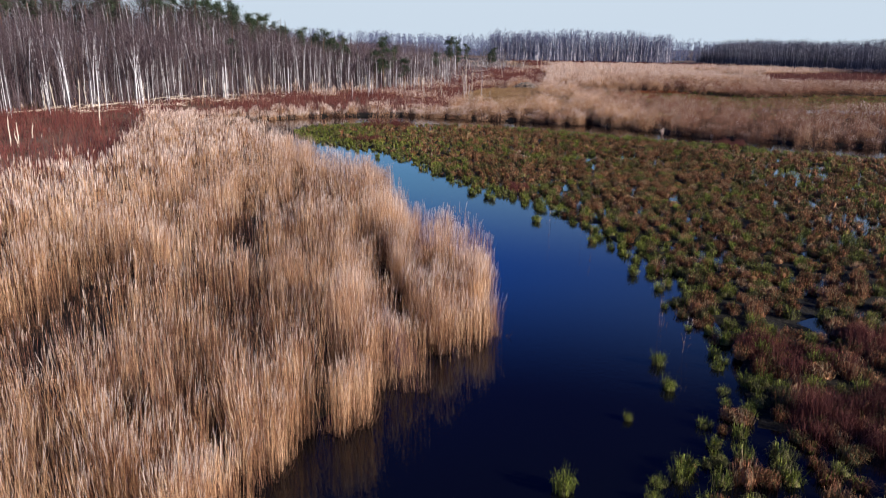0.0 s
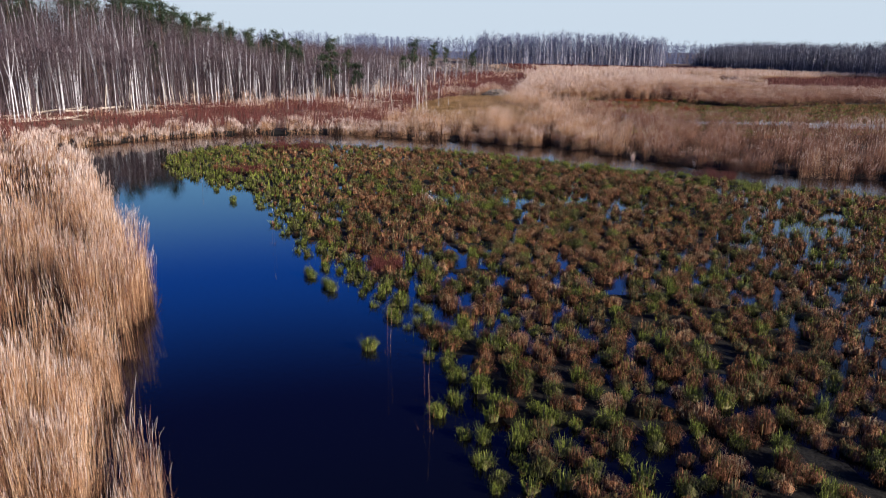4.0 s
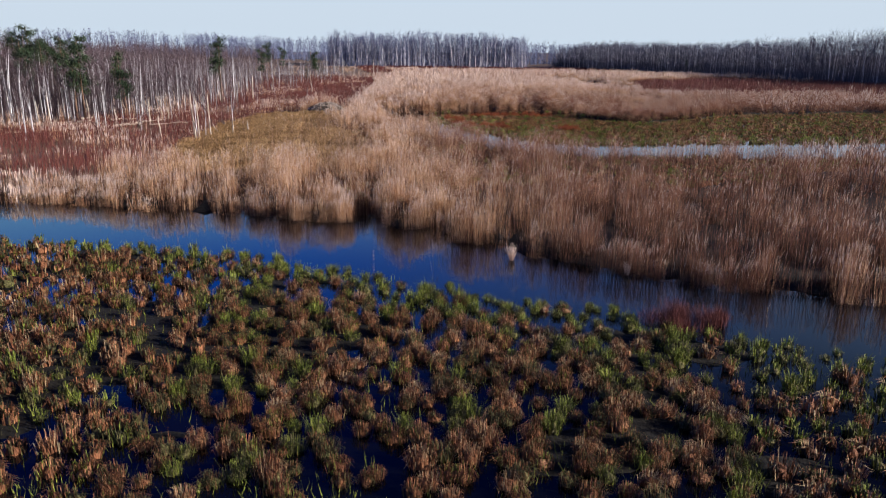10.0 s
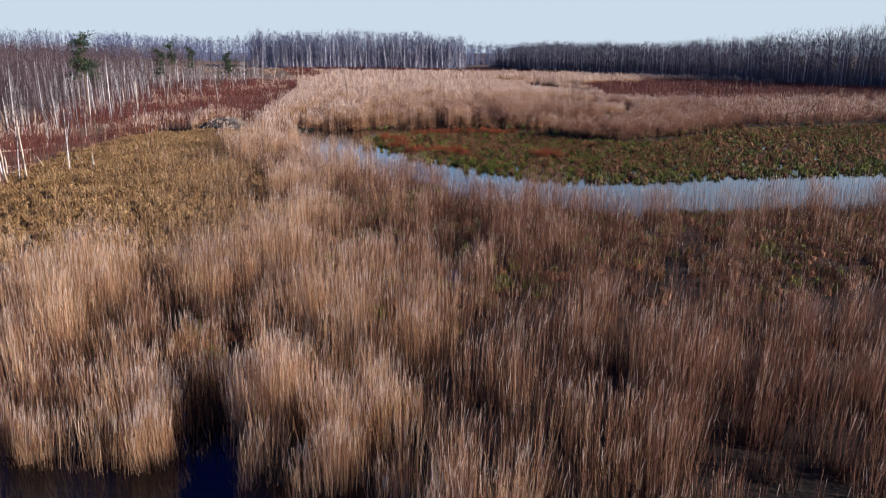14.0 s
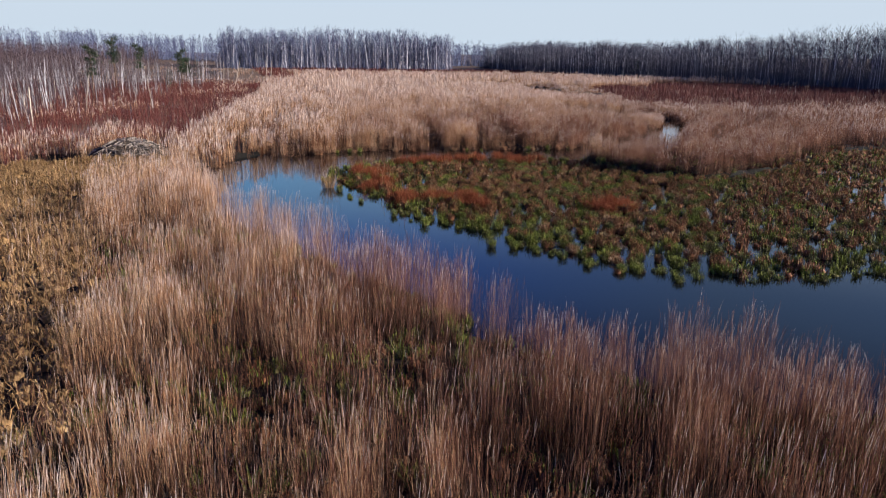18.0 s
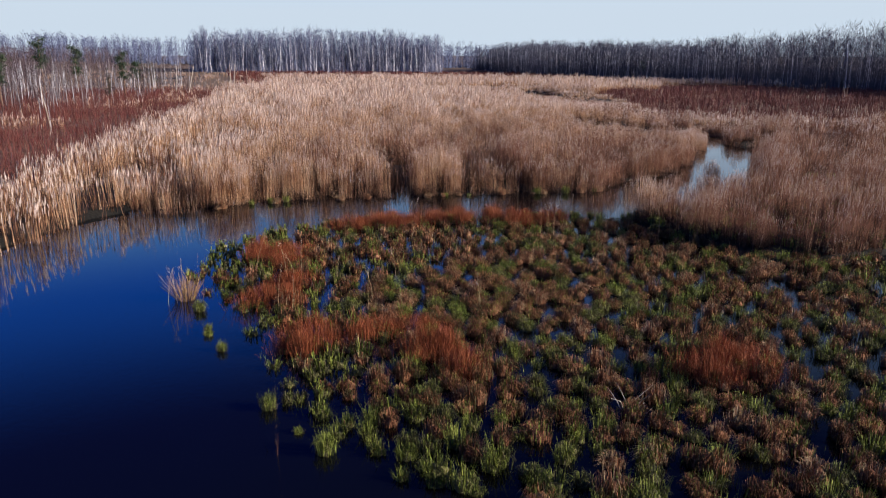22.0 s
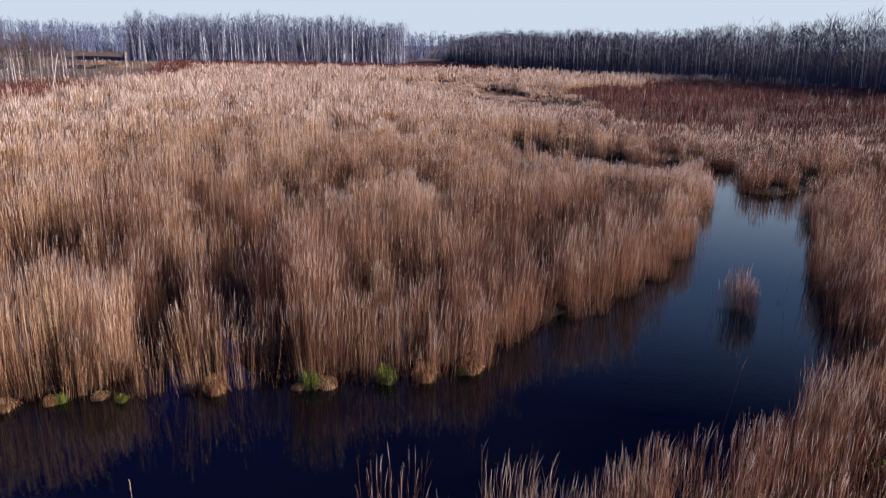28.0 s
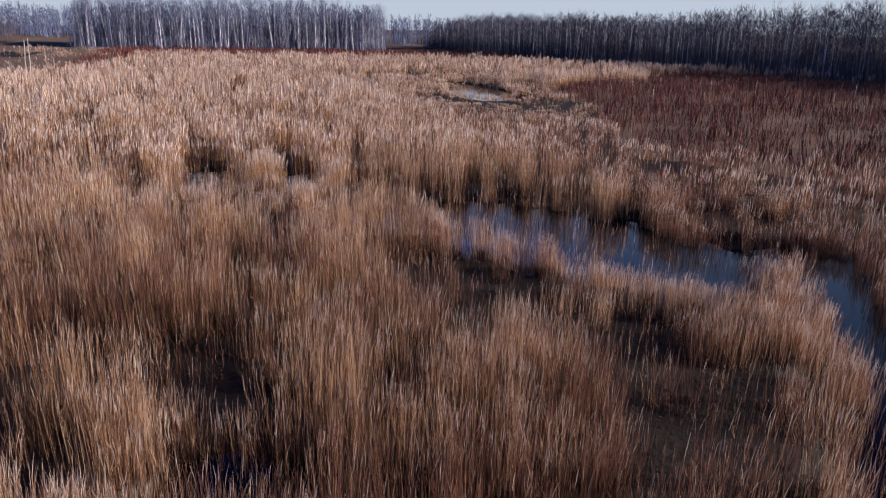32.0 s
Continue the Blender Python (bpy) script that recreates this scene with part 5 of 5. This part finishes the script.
def conifer(kind, px, py, scale=1.0, group=""):
    trunk, crown = conifers[kind][rng.integers(3)]
    ob = new(kind + "_tree")
    ob.matrix_world = Matrix.Translation((px, py, gz(px, py))) @ Matrix.Rotation(rng.random() * 6.28, 4, "Z") @ Matrix.Scale(scale, 4)
    part("trunk", trunk, ob)
    part("crown", crown, ob)
    return tagged(ob, "dark green " + ("narrow spruce rising" if kind == "spruce" else "Scots pine with open crown standing") + " among bare birches", "tree", group)


for kind, px, py, sc in (("pine", -14.5, 153.6, 0.95), ("pine", -8.3, 154.1, 0.8), ("pine", 1.3, 177.8, 0.9), ("pine", -2.6, 206, 0.9), ("pine", -24, 165, 1.0), ("pine", -12.5, 150, 1.0), ("pine", -11.2, 164, 0.7),
                         ("pine", 4, 246, 0.85), ("spruce", 15.4, 275, 0.8), ("pine", 8, 288, 0.9), ("spruce", 17, 330, 0.9), ("pine", 4.3, 275, 0.9), ("pine", 18, 276, 0.8), ("spruce", 20, 317, 0.8),
                         ("pine", -40, 140, 1.0), ("pine", 18, 300, 0.8), ("spruce", 182, 300, 0.6), ("pine", 178, 350, 0.8)):
    conifer(kind, px, py, sc, "conifers at the edge of the wood")
for _ in range(160):
    f = rng.random() * 1.05
    px, py = -85 + 57 * f + rng.normal(0, 6), 130 + 56 * f + rng.normal(0, 6)
    conifer("spruce" if rng.random() < 0.6 else "pine", px, py, rng.uniform(1.0, 1.2) * (1.12 - 0.42 * f), "conifers on the hill")

# ---- dead wood ----


def log(px, py, length, r, turn, tilt=0.0):
    k = np.linspace(-0.5, 0.5, 6)
    p = np.stack([k * length, rng.normal(0, 0.06, 6), k * length * math.tan(tilt) + rng.normal(0, 0.03, 6)], 1)
    pieces = [(*tube(p, r * (1 - 0.5 * (k + 0.5)), 7), 0)]
    for _ in range(3):
        i = rng.integers(1, 5)
        d = rng.normal(0, 0.5, 3) + (0.4, 0, 0.4)
        pieces.append((*tube([p[i], p[i] + d], [r * 0.3, r * 0.12], 4), 0))
    v, t, m = join(pieces)
    ob = new("fallen_log", raw_mesh("fallen_log", v, t, [DEAD_WOOD]))
    ob.matrix_world = Matrix.Translation((px, py, gz(px, py) + r * 0.8 + abs(math.tan(tilt)) * length * 0.45)) @ Matrix.Rotation(turn, 4, "Z")
    return tagged(ob, "bleached fallen birch trunk lying in brown litter", "log", "fallen trunks along the wood")


for _ in range(58):
    c, d = along(edge, rng.uniform(1.6, 5.6))
    side = np.array([-d[1], d[0]]) / np.hypot(*d)
    p = c + side * rng.uniform(-5, 4)
    log(p[0], p[1], rng.uniform(3, 9), rng.uniform(0.08, 0.16), math.atan2(d[1], d[0]) + rng.normal(0, 0.45), rng.normal(0, 0.04))
for px, py, length, turn in ((4.5, 137.5, 5, 0.2), (1.5, 140, 4.5, 0.1), (7.5, 138, 3.5, -0.2), (-1.5, 149, 6, 0.5), (14, 180, 4, 0.4)):
    log(px, py, length, 0.09, turn, 0.03)


def snag(px, py, h, r, lean):
    k = np.linspace(0, 1, 5)
    p = np.stack([lean[0] * k * h, lean[1] * k * h, k * h - 0.15], 1) + rng.normal(0, 0.025, (5, 3))
    v, t = tube(p, r * (1 - 0.4 * k), 7)
    pieces = [(v, t, 0)]
    top = p[-1]
    pieces.append((*tube([top, top + (0.02, 0.01, 0.25)], [r * 0.45, 0.01], 4), 0))
    if h > 3:
        a = rng.random() * 6.28
        pieces.append((*tube([p[3], p[3] + (math.cos(a) * 0.6, math.sin(a) * 0.6, 0.7)], [r * 0.35, 0.01], 4), 0))
    v, t, m = join(pieces)
    ob = new("dead_birch", raw_mesh("dead_birch", v, t, [DEAD_WOOD]))
    ob.location = (px, py, gz(px, py))
    return tagged(ob, "broken pale dead birch standing in red shrubs", "tree stump", "dead trunks")


for px, py, h in ((-37.8, 64.2, 1.5), (-39.1, 65.2, 2.6), (-39.0, 66.3, 1.9), (-39, 82.5, 3.2), (-40.5, 71.2, 1.4), (3.5, 131.4, 5.2), (3.9, 131.6, 4.4), (4.9, 132.5, 4.6), (6.8, 136.8, 1.7), (2.6, 136.5, 1.6),
                  (5.2, 193, 4.5), (16.4, 213.5, 5), (7.8, 211.6, 5.5), (26.7, 289.6, 6), (39, 304, 6), (42, 304, 5), (38.5, 311, 6), (29.2, 283, 6), (8.5, 137.5, 1.3), (-0.5, 134, 2.4)):
    snag(px, py, h, rng.uniform(0.055, 0.09), rng.normal(0, 0.10, 2))
for _ in range(46):
    c, d = along(edge, rng.uniform(1.5, 7.5))
    side = np.array([-d[1], d[0]]) / np.hypot(*d)
    p = c + side * rng.uniform(-6, 6)
    snag(p[0], p[1], rng.uniform(0.9, 4.5), rng.uniform(0.05, 0.085), rng.normal(0, 0.08, 2))

# ---- beaver lodge ----
lodge = new("beaver_lodge")
lodge.location = (18.2, 166.0, -0.1)
tagged(lodge, "beaver lodge of piled grey sticks and dark mud", "lodge")
a = np.arange(20) * 2 * np.pi / 20
rings = [(1.0, -0.25), (0.86, 0.45), (0.62, 1.0), (0.34, 1.4), (0.12, 1.58)]
v = np.concatenate([np.stack([np.cos(a) * 3.5 * r + rng.normal(0, 0.1, 20), np.sin(a) * 2.3 * r + rng.normal(0, 0.1, 20), z + rng.normal(0, 0.06, 20)], 1) for r, z in rings] + [np.array([[0, 0, 1.62]])])
t = [(r * 20 + s, r * 20 + (s + 1) % 20, (r + 1) * 20 + (s + 1) % 20) for r in range(4) for s in range(20)] + [(r * 20 + s, (r + 1) * 20 + (s + 1) % 20, (r + 1) * 20 + s) for r in range(4) for s in range(20)]
t += [(80 + s, 80 + (s + 1) % 20, 100) for s in range(20)]
part("mound", raw_mesh("mound", v, t, [LODGE_MUD]), lodge, "dark mud mound")


def on_lodge(ang, f, lift):
    return (math.cos(ang) * 3.5 * f, math.sin(ang) * 2.3 * f, float(np.interp(f, (0, 0.12, 0.34, 0.62, 0.86, 1.0), (1.62, 1.58, 1.4, 1.0, 0.45, -0.1))) + lift)


for _ in range(210):
    ang, f, lift = rng.random() * 6.28, rng.uniform(0.1, 0.95), rng.uniform(0.0, 0.14)
    if rng.random() < 0.55:
        end = (ang + rng.normal(0, 0.3), min(1.08, f + rng.uniform(0.25, 0.55)))
    else:
        end = (ang + rng.uniform(0.3, 0.9) / max(f, 0.3), min(1.05, max(0.05, f + rng.normal(0, 0.15))))
    a0, a1 = np.array(on_lodge(ang, f, lift)), np.array(on_lodge(*end, lift))
    mid_point = np.array(on_lodge((ang + end[0]) / 2, (f + end[1]) / 2, lift)) * 0.5 + (a0 + a1) * 0.25
    r = rng.uniform(0.018, 0.05)
    v, t = tube([a0, mid_point, a1], [r, r * 0.9, r * 0.6], 5)
    part("stick", raw_mesh("stick", v, t, [STICK_WOOD]), lodge)

# ---- single stalks and tufts ----


def stalk(px, py, h, lean):
    k = np.linspace(0, 1, 6)
    p = np.stack([lean[0] * k ** 2 * h, lean[1] * k ** 2 * h, k * h * (1 - 0.1 * k * k) - 0.1], 1)
    v, t = tube(p, 0.008 * (1 - 0.5 * k), 4)
    n = 10
    v2, t2 = blades(np.full(n, p[-2][0]) + (p[-1][0] - p[-2][0]) * rng.random(n), np.full(n, p[-2][1]), p[-2][2] + (p[-1][2] - p[-2][2]) * rng.random(n), np.full(n, 0.06), 0.009,
                    lean[0] * 0.3 + rng.normal(0, 0.02, n), rng.normal(0, 0.02, n), fine=False)
    v, t, m = join([(v, t, 0), (v2, t2, 1)])
    ob = new("reed_stalk", raw_mesh("reed_stalk", v, t, [STRAW, PLUME], m))
    ob.location = (px, py, max(gz(px, py), WATER_Z - 0.1))
    return tagged(ob, "single tall dry reed stalk rising from sedge", "reed", "single reed stalks")


for px, py in ((35.1, 152.1), (36.3, 151.7), (36.6, 151.2), (36.9, 151.6), (38.6, 146.1), (39.0, 147.2), (42.5, 145.2), (42.6, 145.6), (35.6, 147.5), (36.2, 147.9), (49.4, 155.1), (49.7, 154.3), (49.9, 155.4),
               (52.4, 157.6), (51.9, 158.2), (44.0, 160.3), (43.7, 160.4), (50.9, 157.6), (40.5, 149.8), (38.2, 150.4), (47.2, 160.2), (50.2, 160.0), (54.0, 154.4), (55.0, 153.0), (54.3, 152.0), (32.1, 149.4),
               (32.3, 150.2), (32.0, 149.9), (31.8, 149.2), (32.6, 150.4)):
    stalk(px, py, rng.uniform(1.4, 2.2), rng.normal(0, 0.13, 2))


def tuft(px, py, r, h, mat, label, count=120):
    a, k = rng.random(count) * 6.28, np.sqrt(rng.random(count))
    v, t = blades(np.cos(a) * r * k * 0.5, np.sin(a) * r * k * 0.5, np.full(count, -0.1), h * rng.uniform(0.5, 1.1, count), 0.014, np.cos(a) * r * k + rng.normal(0, 0.08, count),
                  np.sin(a) * r * k + rng.normal(0, 0.08, count))
    ob = new("reed_tuft", raw_mesh("reed_tuft", v, t, [mat]))
    ob.location = (px, py, WATER_Z)
    return tagged(ob, label, "reeds", "tufts standing in the channel")


tuft(24.7, 82.5, 0.16, 0.95, PLUME, "pale bleached reed tuft standing in the water")
tuft(29.2, 79.4, 0.14, 0.8, PLUME, "pale bleached reed tuft standing in the water", 60)
tuft(32.4, 149.8, 0.6, 1.15, SEDGE_YELLOW, "yellow-green rush tuft standing in the water", 200)


def bough(px, py):
    """A bare dead bough lying in a puddle: a main stem and its branches."""
    ob = new("dead_bough")
    ob.location = (px, py, gz(px, py))
    for q in range(9):
        a = rng.random() * 6.28
        length = rng.uniform(0.7, 1.7)
        d = np.array([math.cos(a) * 0.6, math.sin(a) * 0.6, rng.uniform(0.25, 0.8)]) * length
        v, t = tube([(0, 0, -0.1), d * 0.5 + rng.normal(0, 0.1, 3), d], [0.014, 0.010, 0.004], 4)
        part("branch", raw_mesh("branch", v, t, [DEAD_WOOD]), ob)
    return tagged(ob, "bare grey dead bough lying in a puddle", "branch")


bough(6.3, 64.0)
bough(7.2, 62.6)
bough(43.5, 137.0)
